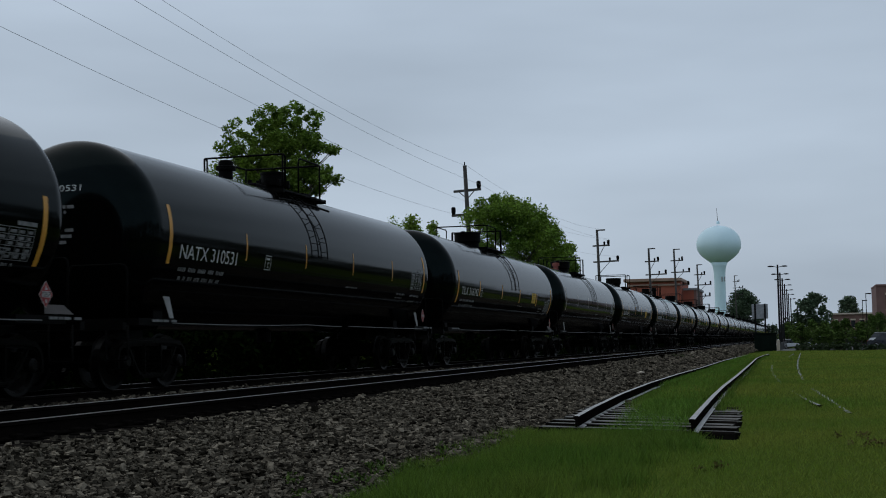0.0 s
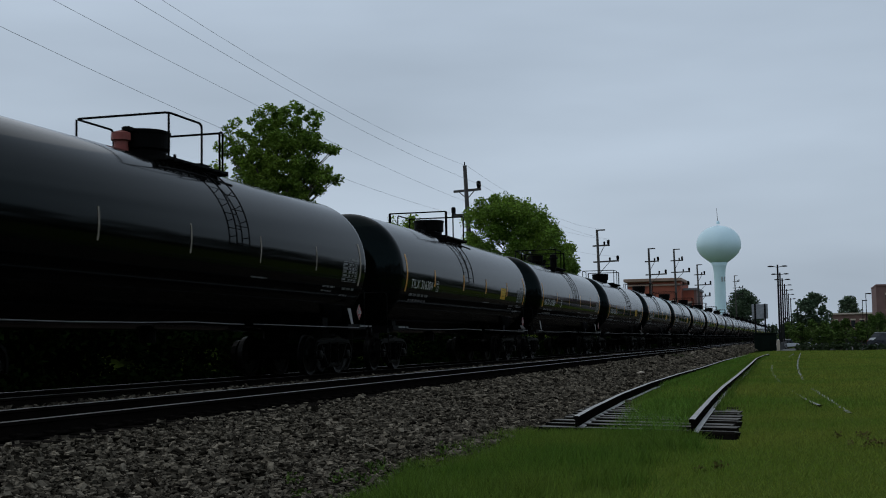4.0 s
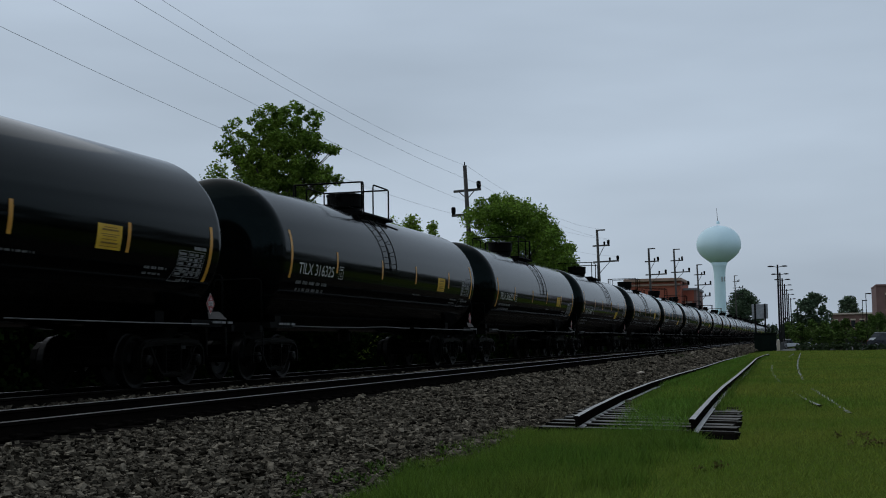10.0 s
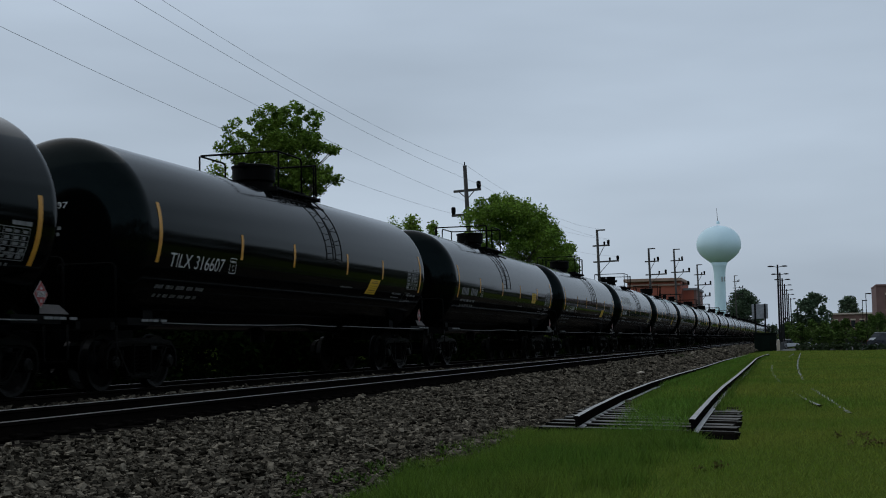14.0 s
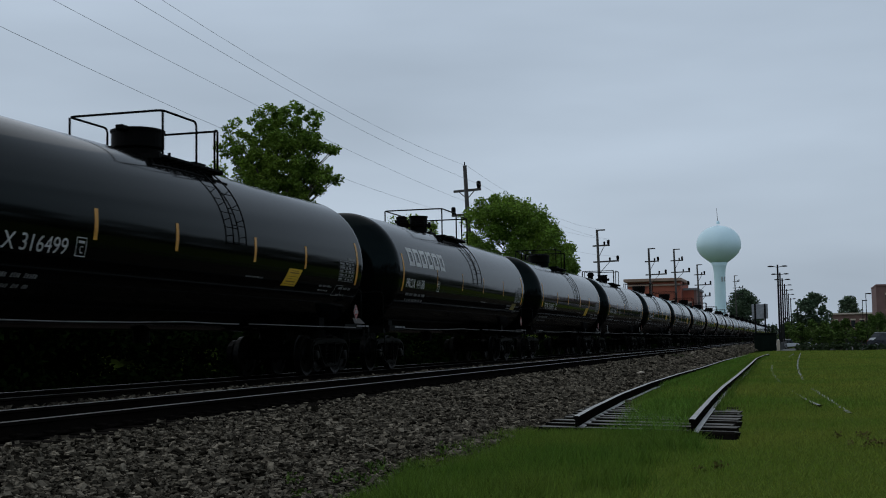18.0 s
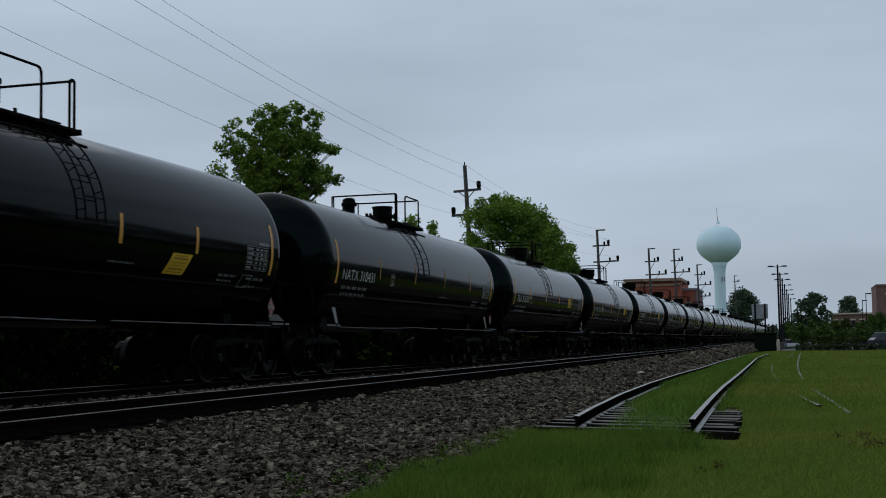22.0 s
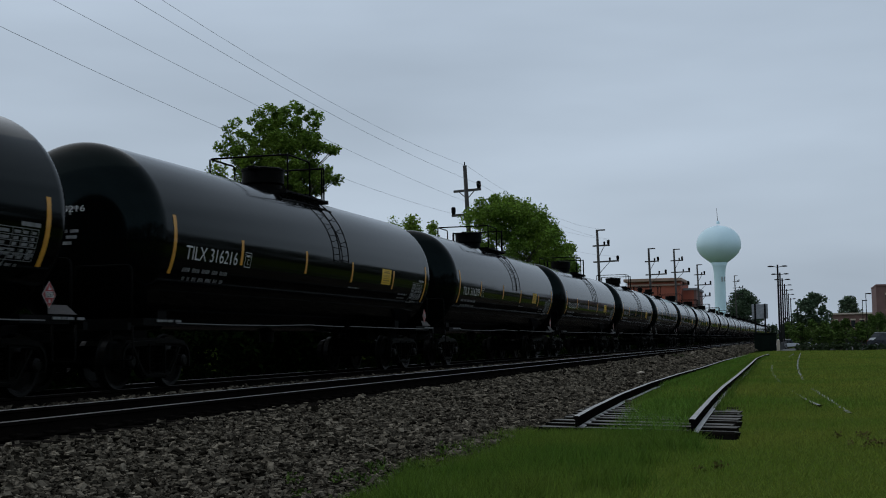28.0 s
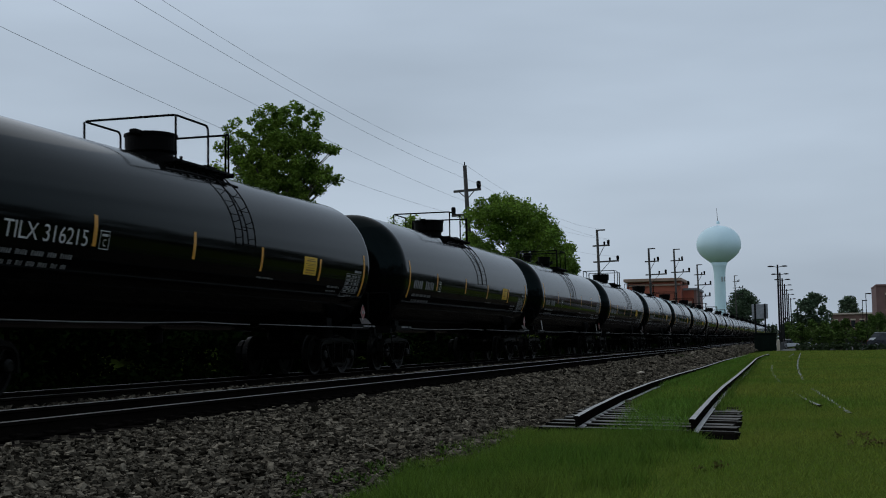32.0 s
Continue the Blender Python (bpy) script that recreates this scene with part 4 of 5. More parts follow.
# reporting marks along the train, first car nearest the head
CONSIST = [(-1, "plain", ""), (0, "vent", "NATX 310531"), (1, "plain", "TILX 316242"), (2, "stained", ""), (3, "plain_turned", "TILX 316304"), (4, "vent_turned", "NATX 310501"),
        (5, "plain", "TILX 316363"), (6, "plain_turned", "TILX 316325"), (7, "plain", "TILX 316221"), (8, "slant", "TILX 316607"), (9, "plain_turned", ""), (10, "slant", "TILX 316499"),
        (11, "branded", "PROX 44188"), (12, "slant", "TILX 316461"), (13, "vent", "NATX 310431"), (14, "plain_turned", "TILX 316230"), (15, "plain", ""), (16, "plain", "TILX 316216"),
        (17, "plain", "TILX 316209"), (18, "plain", "TILX 316215")]
LAST_CAR = 47
FIRST_Y = 117.14 - 5 * PITCH_CAR          # where the middle of car 0 would stand when the run is at zero
OFFSET = {-1: 0.07, 8: -0.3, 9: 0.1, 10: -0.2, 11: -0.28}   # cars that are a little longer or shorter than the rest
train = []


def run(t):
    """Metres that the train has gone at t seconds."""
    k = (t - 16) / 16
    return 10.4238 * t - 0.2475 * k * k - 0.0407 * k ** 3 + 0.078 * k ** 4


def build_train():
    build_kit()
    protos = {}
    known = {n: (s, w) for n, s, w in CONSIST}
    for n in range(-1, LAST_CAR + 1):
        style, words = known.get(n, ("plain" if n % 5 else "vent", ""))
        m = pose(-D_TRAIN, FIRST_Y + n * PITCH_CAR + OFFSET.get(n, 0), 0)
        if style in protos:
            car = copy_thing(protos[style], m)
        else:
            car = protos[style] = build_car(style)
            car.matrix_basis = m
        if n in (6, 17):                                    # the last short stripe stands nearer the end
            for o in car.children:
                if o.name.startswith("reflector_stripe") and abs(o.location.y - 4.45) < 0.01:
                    o.location.y = 4.66
        if n in (5, 7):
            for o in car.children:
                if o.name.startswith("reflector_stripe") and 0 < o.location.y < 5:
                    o.matrix_basis = raised(0.09) @ o.matrix_basis
        if n == 15:
            for o in car.children:
                if o.name.startswith("reflector_stripe") and 0 < o.location.y < 5:
                    o.location.y += 0.21
        if n == -1:                                         # stripes and table sit lower on this one
            for o in car.children:
                if o.name.startswith(("reflector_stripe", "test_table")):
                    o.matrix_basis = raised(-0.27) @ o.matrix_basis
        train.append((n, car))
    for n, car in train:
        words = known.get(n, ("", ""))[1]
        if words:
            u = {"N": (-6.92, -4.7), "P": (-7.0, -5.35)}.get(words[0], (-6.87, -4.83))
            low = 0.16 if known[n][0] == "slant" else 0.0
            part("reporting_mark", lettering(words, u[0], u[1], 2.215 - low, 2.46 - low, WHITE), None, car, "white painted reporting mark")
            digits = words.split()[1]
            me = lettering(digits, -0.26 if len(digits) == 6 else -0.16, 0.36, 0.0, 0.105, WHITE)
            for vert in me.vertices:
                x, z = vert.co.y + 0.08, (3.30 if words[0] == "N" else 2.97) + (math.atan2(vert.co.z - CAR_Z, vert.co.x) * CAR_R + CAR_Z)
                vert.co = (x, head_y(x, z) - 0.012, z)
            part("head_mark", me, None, car, "white number on the tank head")
            bm = bmesh.new()
            for x0, x1, z0 in ((-0.1, 0.04, 3.01), (0.08, 0.18, 3.01), (0.2, 0.33, 3.01), (-0.1, 0.06, 2.92), (0.15, 0.19, 2.92), (-0.1, 0.12, 2.62), (0.17, 0.33, 2.62), (-0.1, 0.05, 2.52), (0.1, 0.3, 2.52), (-0.1, 0.2, 2.42)):
                bm.faces.new([bm.verts.new((x, head_y(x, z) - 0.012, z)) for x, z in ((x0, z0), (x1, z0), (x1, z0 + 0.055), (x0, z0 + 0.055))])
            tagged(part("head_note", bm, GREYLET, car), kind="stuff")
        elif n != 2:
            part("reporting_mark", bars(bmesh.new(), [(-6.87, 2.215, 2.0, 0.24)]), GREYLET, car)


def motions():
    """The train runs through; its wheels roll."""
    for n, car in train:
        walk(car, [(t, pose(-D_TRAIN, FIRST_Y + n * PITCH_CAR + OFFSET.get(n, 0) - run(t), 0)) for t in (0, 4, 8, 12, 16, 20, 24, 28, 32)])
    rolled = {}
    for n, car in train:
        for tr in car.children:
            if not tr.name.startswith("truck"):
                continue
            for w in tr.children:
                if not w.name.startswith(("wheel", "axle")):
                    continue
                key = (w.name[:4], round(w.location.x, 2), round(w.location.y, 2))
                if key not in rolled:
                    base = w.matrix_basis.copy()
                    rows = []
                    for i in range(481):
                        t = i / 15
                        rows.append((t, Matrix.Translation(base.translation) @ Matrix.Rotation(run(t) / 0.46, 4, "X") @ base.to_3x3().to_4x4()))
                    walk(w, rows)
                    rolled[key] = w.animation_data
                else:
                    w.rotation_mode = "QUATERNION"
                    keys = w.animation_data_create()
                    keys.action = rolled[key].action
                    keys.action_slot = rolled[key].action_slot

# ---------------------------------------------------------------- plants
def leaves(rng, centres, radii, n, size, flat=0.85, droop=0.3):
    """Many small leaves in clumps: each a bent quad. Returns vertices and faces."""
    pick = rng.integers(0, len(centres), n)
    d = rng.normal(size=(n, 3))
    d /= np.linalg.norm(d, axis=1)[:, None]
    r = radii[pick] * rng.random(n) ** 0.45
    c = centres[pick] + d * r[:, None] * np.array([1, 1, flat])
    a = rng.uniform(0, 2 * np.pi, n)
    t = rng.normal(-droop, 0.5, n)
    fwd = np.stack([np.cos(a) * np.cos(t), np.sin(a) * np.cos(t), np.sin(t)], 1)
    side = np.cross(fwd, rng.normal(size=(n, 3)))
    side /= np.linalg.norm(side, axis=1)[:, None]
    s = size * rng.uniform(0.6, 1.4, n)[:, None]
    v = np.stack([c - fwd * s * 0.5, c + side * s * 0.32, c + fwd * s * 0.6, c - side * s * 0.32], 1)
    return v.reshape(-1, 3), np.arange(4 * n).reshape(-1, 4)


def tree(name, x, y, z0, trunk_h, top, spread, label, mat, n=7000, clumps=40, size=0.16, seed=1, shape=1.0, limbs=9, clump_r=0.5, low=0.35, lean=0.0, category="tree", tips=None, depth=1.0):
    """A tapered trunk, limbs that end in clumps, and a crown of separate leaves with gaps."""
    rng = np.random.default_rng(seed)
    t = thing(name, pose(x, y, z0), label, category)
    bm = tube(bmesh.new(), [(0, 0, -0.1), (lean * 0.3, 0.02, trunk_h * 0.5), (lean, 0, trunk_h), (lean * 1.2, 0.05, top * 0.85)], 0.035 * top * 0.45 + 0.03, 8, 0.025)
    cs = []
    for i in range(clumps):
        h = low + (1 - low) * rng.random() ** 0.85
        w = spread * (math.sin(math.pi * min(1, (h - low) / (1 - low) * 0.86 + 0.16)) ** shape)
        a, r = rng.uniform(0, 2 * np.pi), w * rng.random() ** 0.5
        cs.append((lean + r * math.cos(a), r * math.sin(a), h * top * 0.96))
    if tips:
        # clumps at given points of the crown's outline and inside, spread in depth
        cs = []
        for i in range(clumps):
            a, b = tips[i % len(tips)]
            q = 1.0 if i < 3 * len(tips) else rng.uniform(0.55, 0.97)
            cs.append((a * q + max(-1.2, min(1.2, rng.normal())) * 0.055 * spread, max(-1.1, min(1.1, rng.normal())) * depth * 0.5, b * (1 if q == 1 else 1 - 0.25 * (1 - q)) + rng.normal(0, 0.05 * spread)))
    cs = np.array(cs)
    order = np.argsort(-np.hypot(cs[:, 0], cs[:, 1]))
    for i in order[:limbs * 2]:
        c = cs[i]
        h = max(trunk_h * 0.6, c[2] * 0.68)
        tube(bm, [(lean * 0.8, 0, h), ((c[0] + lean) * 0.5, c[1] * 0.5, (h + c[2]) * 0.52), tuple(c)], 0.006 * top * 0.5 + 0.01, 5, 0.006)
    part("trunk", bm, BARK, t)
    radii = clump_r * rng.uniform(0.6, 1.3, clumps)
    v, f = leaves(rng, cs, radii, n, size)
    # stray twigs beyond the outline
    part("crown", mesh_np("crown", v, f, mat), None, t)
    return t


def bush_row(name, x0, x1, y, z0, hgt, depth, label, mat, n, seed, size=0.3):
    """A hedge or belt of shrubs, uneven along its top."""
    rng = np.random.default_rng(seed)
    k = max(6, int(abs(x1 - x0) / (hgt * 0.35)))
    xs = np.linspace(x0, x1, k) + rng.normal(0, hgt * 0.12, k)
    hs = hgt * rng.uniform(0.6, 1.0, k)
    cs = np.concatenate([np.stack([xs, y + rng.normal(0, depth, k), z0 + hs * q], 1) for q in (0.25, 0.55, 0.8)])
    radii = np.concatenate([hs * 0.34] * 3)
    t = thing(name, Matrix.Identity(4), label, "shrubs", kind="stuff")
    v, f = leaves(rng, cs, radii, n, size, 0.8)
    part("foliage", mesh_np("foliage", v, f, mat), None, t)
    bm = bmesh.new()
    for i in range(0, k, 2):
        tube(bm, [(xs[i], y, z0 - 0.1), (xs[i] + 0.1, y, z0 + hs[i] * 0.6)], 0.05, 5, 0.02)
    part("stems", bm, BARK, t)


# points on the crown's outline and inside it: offset to the side, and height
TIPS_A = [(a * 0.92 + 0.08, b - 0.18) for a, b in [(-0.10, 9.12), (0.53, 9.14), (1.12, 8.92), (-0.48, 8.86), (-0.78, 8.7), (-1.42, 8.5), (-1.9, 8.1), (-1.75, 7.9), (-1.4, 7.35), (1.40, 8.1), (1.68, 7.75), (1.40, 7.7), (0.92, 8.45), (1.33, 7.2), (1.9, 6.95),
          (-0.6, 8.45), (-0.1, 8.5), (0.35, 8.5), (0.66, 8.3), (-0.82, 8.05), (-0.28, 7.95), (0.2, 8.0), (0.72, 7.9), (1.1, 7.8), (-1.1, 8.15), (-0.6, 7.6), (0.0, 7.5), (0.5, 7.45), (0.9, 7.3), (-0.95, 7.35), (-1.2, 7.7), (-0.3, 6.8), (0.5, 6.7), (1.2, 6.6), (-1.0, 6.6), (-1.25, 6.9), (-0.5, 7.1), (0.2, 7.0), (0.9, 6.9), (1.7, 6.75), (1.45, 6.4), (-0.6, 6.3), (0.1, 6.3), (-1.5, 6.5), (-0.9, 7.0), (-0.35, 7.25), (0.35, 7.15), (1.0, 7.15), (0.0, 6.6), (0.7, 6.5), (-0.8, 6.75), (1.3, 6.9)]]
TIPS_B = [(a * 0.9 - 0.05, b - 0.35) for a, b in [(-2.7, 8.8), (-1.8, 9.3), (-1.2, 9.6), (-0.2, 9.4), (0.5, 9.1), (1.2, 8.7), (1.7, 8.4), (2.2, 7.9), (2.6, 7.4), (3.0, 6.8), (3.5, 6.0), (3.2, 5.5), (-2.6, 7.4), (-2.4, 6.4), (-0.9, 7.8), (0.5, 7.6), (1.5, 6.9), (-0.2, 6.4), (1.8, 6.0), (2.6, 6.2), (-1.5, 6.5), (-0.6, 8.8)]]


def build_plants():
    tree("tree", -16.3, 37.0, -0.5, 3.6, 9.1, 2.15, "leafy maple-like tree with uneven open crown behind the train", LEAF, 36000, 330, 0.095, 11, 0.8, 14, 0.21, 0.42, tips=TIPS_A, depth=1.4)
    tree("young_tree", -18.05, 36.2, -0.5, 3.0, 7.35, 0.5, "slim young tree with sparse leaves beside the larger tree", LEAF, 1800, 16, 0.09, 12, 1, 5, 0.36, 0.68)
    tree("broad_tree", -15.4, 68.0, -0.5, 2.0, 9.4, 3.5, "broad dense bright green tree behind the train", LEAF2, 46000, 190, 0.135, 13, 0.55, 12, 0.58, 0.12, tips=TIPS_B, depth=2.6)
    tree("young_tree", -18.2, 57.5, -0.5, 3.0, 7.6, 0.7, "slim young tree with sparse leaves beside the railway", LEAF, 1500, 16, 0.12, 14, 1, 5, 0.42, 0.6)
    tree("young_tree", -17.0, 57.0, -0.5, 3.0, 7.2, 0.5, "slim young tree with sparse leaves beside the railway", LEAF, 1000, 12, 0.12, 15, 1, 5, 0.36, 0.68)
    tree("young_tree", -19.2, 57.5, -0.5, 3.0, 7.5, 0.35, "slim young tree with sparse leaves beside the railway", LEAF, 700, 10, 0.12, 16, 1, 5, 0.32, 0.72)
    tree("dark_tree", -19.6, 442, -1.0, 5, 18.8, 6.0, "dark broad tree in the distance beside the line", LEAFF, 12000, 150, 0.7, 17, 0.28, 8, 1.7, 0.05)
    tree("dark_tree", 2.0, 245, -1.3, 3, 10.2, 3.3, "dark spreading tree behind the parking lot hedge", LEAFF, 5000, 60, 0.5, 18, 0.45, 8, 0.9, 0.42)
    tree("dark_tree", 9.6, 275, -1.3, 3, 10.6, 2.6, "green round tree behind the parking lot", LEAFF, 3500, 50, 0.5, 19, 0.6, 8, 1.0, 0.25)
    for i in range(12):
        tree("lot_tree", -2.1 + i * 1.7, 190 + (i % 3) * 7, -1.25, 1.3, 4.0 + 0.3 * (i % 3) + (0.9 if i > 6 else 0), 1.6, "low round tree at the edge of the parking lot", LEAFM, 2600, 34, 0.3, 30 + i, 0.6, 6, 0.6, 0.2)
    bush_row("far_shrubs", -1.5, 40, 232, -1.3, 4.6, 2.0, "dark belt of shrubs behind the parked cars", LEAFM, 9000, 40, 0.5)
    bush_row("far_woods", -8, 90, 420, -1, 9.0, 6.0, "distant line of woods", LEAFD, 6000, 41, 1.1)
    bush_row("trackside_shrubs", -46, -16.5, 300, -1, 9.0, 5.0, "distant shrubs behind the railway", LEAFD, 4000, 42, 0.9)
    # unseen woods added on the open side and behind, to darken tank reflections
    rng = np.random.default_rng(46)
    t = thing("field_woods", Matrix.Identity(4), "unseen dark belt of woods added for the tank reflections", "woods", kind="stuff")
    path = np.array([(-30, -62), (8, -52), (24, -32), (26, 0), (26, 60), (28, 110), (36, 190), (60, 300)], dtype=float)
    k = 900
    u = rng.uniform(0, len(path) - 1.001, k)
    i = u.astype(int)
    at = path[i] + (path[i + 1] - path[i]) * (u - i)[:, None]
    cs = np.stack([at[:, 0] + rng.normal(0, 1.5, k), at[:, 1] + rng.normal(0, 1.5, k), -0.5 + 11.5 * rng.random(k) ** 1.1], 1)
    v, f = leaves(rng, cs, np.full(k, 1.9), 60000, 0.75, 0.9)
    part("foliage", mesh_np("foliage", v, f, LEAFD), None, t)
    bm = bmesh.new()
    for a in at[::6]:
        tube(bm, [(a[0], a[1], -1.0), (a[0] + 0.2, a[1], 5.5)], 0.16, 6, 0.06)
    part("trunks", bm, BARK, t)
    bush_row("low_hedge", -0.4, 40, 115.5, -0.62, 0.82, 0.25, "low dark hedge at the edge of the grass", LEAFD, 36000, 47, 0.13)
    # brush on the far side of the tracks, thickened to block sky under the cars
    rng = np.random.default_rng(44)
    t = thing("trackside_brush", Matrix.Identity(4), "low green brush behind the train track", "shrubs", kind="stuff")
    k = 1180
    ys = np.concatenate([rng.uniform(5, 26, 350), rng.uniform(20, 70, 450), rng.uniform(65, 330, 380)])
    xs = -15.9 - rng.random(k) * 2.2
    cs = np.stack([xs, ys, np.interp(-xs, [15.9, 16.2, 18.6], [-0.4, -0.4, 1.5]) + rng.random(k) * np.where(ys < 48, 1.75, 1.5)], 1)
    low = np.stack([-15.75 - 0.5 * rng.random(420), 8 + 220 * rng.random(420) ** 1.6, -0.45 + 0.5 * rng.random(420)], 1)
    foot = np.stack([rng.uniform(-16.0, -15.6, 90), rng.uniform(33, 42, 90), -0.35 + 1.7 * rng.random(90)], 1)
    low = np.concatenate([low, foot])
    cs, ys = np.concatenate([cs, low]), np.concatenate([ys, np.minimum(low[:, 1], 69)])
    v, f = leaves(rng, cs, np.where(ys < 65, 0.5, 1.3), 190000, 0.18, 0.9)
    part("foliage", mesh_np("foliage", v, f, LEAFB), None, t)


def build_grass():
    rng = np.random.default_rng(8)

    def blades(n, fx, y0, y1, power, hgt, wid, bend_):
        y = y0 + (y1 - y0) * rng.random(n) ** power
        x = fx(y, rng.random(n))
        z = np.array([max(ground_z(a, b), bed_z(a, b) if a < edge_x(b) else -9) for a, b in zip(x, y)])
        d = x - np.interp(y, [q[1] for q in SPUR], [q[0] for q in SPUR])
        keep = ~(((d > np.where(y < 15.3, 0.88, 0.6)) & (d < 1.3) & (y > 14.4) & (y < 20.8 + rng.normal(0, 1.4, n))) | ((d < -0.7) & (d > -1.4) & (y > 15.1) & (y < 20.5)) | ((d < -0.3 + rng.normal(0, 0.12, n)) & (d > -0.8) & (y > 15.3) & (y < 22.5 + rng.normal(0, 1.8, n))) | ((np.abs(np.abs(d) - HALF) < 0.12) & (y > 14.9) & (y < 20)))
        x, y, z, n = x[keep], y[keep], z[keep], int(keep.sum())
        a = rng.uniform(0, 2 * np.pi, n)
        hh = hgt * rng.uniform(0.5, 1.3, n)
        lx, ly = rng.normal(0, bend_, n) * hh, rng.normal(0, bend_, n) * hh
        dx, dy = np.cos(a) * wid, np.sin(a) * wid
        v = np.stack([np.stack([x - dx, y - dy, z - 0.01], 1), np.stack([x + dx, y + dy, z - 0.01], 1), np.stack([x + lx, y + ly, z + hh], 1)], 1)
        return v.reshape(-1, 3), np.arange(3 * n).reshape(-1, 3)

    def tufts(x, y, hgt):
        """Blades that lean out from where they stand, at given places."""
        n = len(x)
        z = np.array([max(ground_z(a, b), bed_z(a, b) if a < edge_x(b) else -9) for a, b in zip(x, y)])
        a, hh = rng.uniform(0, 2 * np.pi, n), hgt * rng.uniform(0.5, 1.3, n)
        lx, ly = rng.normal(0, 0.5, n) * hh, rng.normal(0, 0.5, n) * hh
        v = np.stack([np.stack([x - 0.005 * np.cos(a), y - 0.005 * np.sin(a), z - 0.01], 1), np.stack([x + 0.005 * np.cos(a), y + 0.005 * np.sin(a), z - 0.01], 1), np.stack([x + lx, y + ly, z + hh], 1)], 1)
        return v.reshape(-1, 3), np.arange(3 * n).reshape(-1, 3)

    ex = np.vectorize(edge_x)
    lawn = thing("lawn", Matrix.Identity(4), "short mown grass blades beside the ballast", "grass", kind="stuff")
    v1, f1 = blades(90000, lambda y, r: ex(y) + 0.1 + (0.32 * y + 3.9) * r, 7.0, 20.0, 1.0, 0.05, 0.006, 0.7)
    v2, f2 = blades(70000, lambda y, r: ex(y) + 0.1 + (0.28 * y + 4.5) * r, 20.0, 60.0, 1.3, 0.07, 0.014, 0.6)
    v5, f5 = blades(34000, lambda y, r: ex(y) + 0.1 + (0.2 * y + 8) * r, 60.0, 114.0, 1.2, 0.075, 0.03, 0.6)
    part("blades", mesh_np("blades", np.concatenate([v1, v2, v5]), np.concatenate([f1, f2 + len(v1), f5 + len(v1) + len(v2)]), BLADE), None, lawn)
    tall = thing("tall_grass", Matrix.Identity(4), "taller uncut grass along the ballast edge and spur end", "grass", kind="stuff")
    v1, f1 = blades(18000, lambda y, r: ex(y) - 0.14 - 0.62 * np.log(1 - 0.97 * r), 7.0, 15.3, 1.0, 0.125, 0.005, 0.6)
    v2, f2 = blades(2500, lambda y, r: ex(y) + 0.02 + 0.3 * r, 24.0, 60.0, 1.2, 0.10, 0.009, 0.5)
    sx = np.vectorize(spur_x)
    v3, f3 = blades(24000, lambda y, r: sx(y) - 0.7 + 1.5 * r, 14.9, 70.0, 1.3, 0.09, 0.008, 0.5)
    v4, f4 = blades(6500, lambda y, r: sx(y) - 0.5 + 0.6 * np.tan((r - 0.5) * 2.2), 15.1, 12.4, 2.0, 0.10, 0.005, 0.6)
    v7, f7 = blades(7000, lambda y, r: sx(y) - 0.4 + 1.0 * r, 14.8, 22.0, 1.3, 0.14, 0.006, 0.6)
    v9, f9 = blades(5000, lambda y, r: sx(y) - 1.35 + 2.2 * r, 14.4, 15.0, 1.0, 0.13, 0.005, 0.5)
    lr = lambda y: np.interp(y, [q[1] for q in LEFT_RAIL], [q[0] for q in LEFT_RAIL])
    v8, f8 = blades(15000, lambda y, r: lr(y) + 0.06 + 0.22 * r, 30.0, 84.0, 0.9, 0.17, 0.013, 0.35)
    v6, f6 = blades(12000, lambda y, r: sx(y) + np.where(r < 0.5, -1, 1) * HALF + 0.14 * np.sign(np.modf(r * 4)[0] - 0.5) * (1 + np.modf(r * 91)[0]), 18.0, 75.0, 1.2, 0.13, 0.009, 0.4)
    heaps = rng.uniform(0, 1, (46, 2))
    hx, hy = heaps[:, 0], 7.6 + 7.2 * heaps[:, 1] ** 0.8
    hx = ex(hy) + 0.2 + 1.6 * hx ** 1.5
    pick = rng.integers(0, 46, 16000)
    sp = 0.16 * rng.normal(size=(2, 16000))
    v10, f10 = tufts(hx[pick] + sp[0], hy[pick] + sp[1], 0.15)
    vs, fs, off = [], [], 0
    part("lush_blades", mesh_np("lush_blades", np.concatenate([v3, v7, v8]), np.concatenate([f3, f7 + len(v3), f8 + len(v3) + len(v7)]), LUSH), None, tall)
    for v, f in ((v1, f1), (v2, f2), (v4, f4), (v6, f6), (v9, f9), (v10, f10)):
        vs.append(v), fs.append(f + off)
        off += len(v)
    part("blades", mesh_np("blades", np.concatenate(vs), np.concatenate(fs), TALL), None, tall)


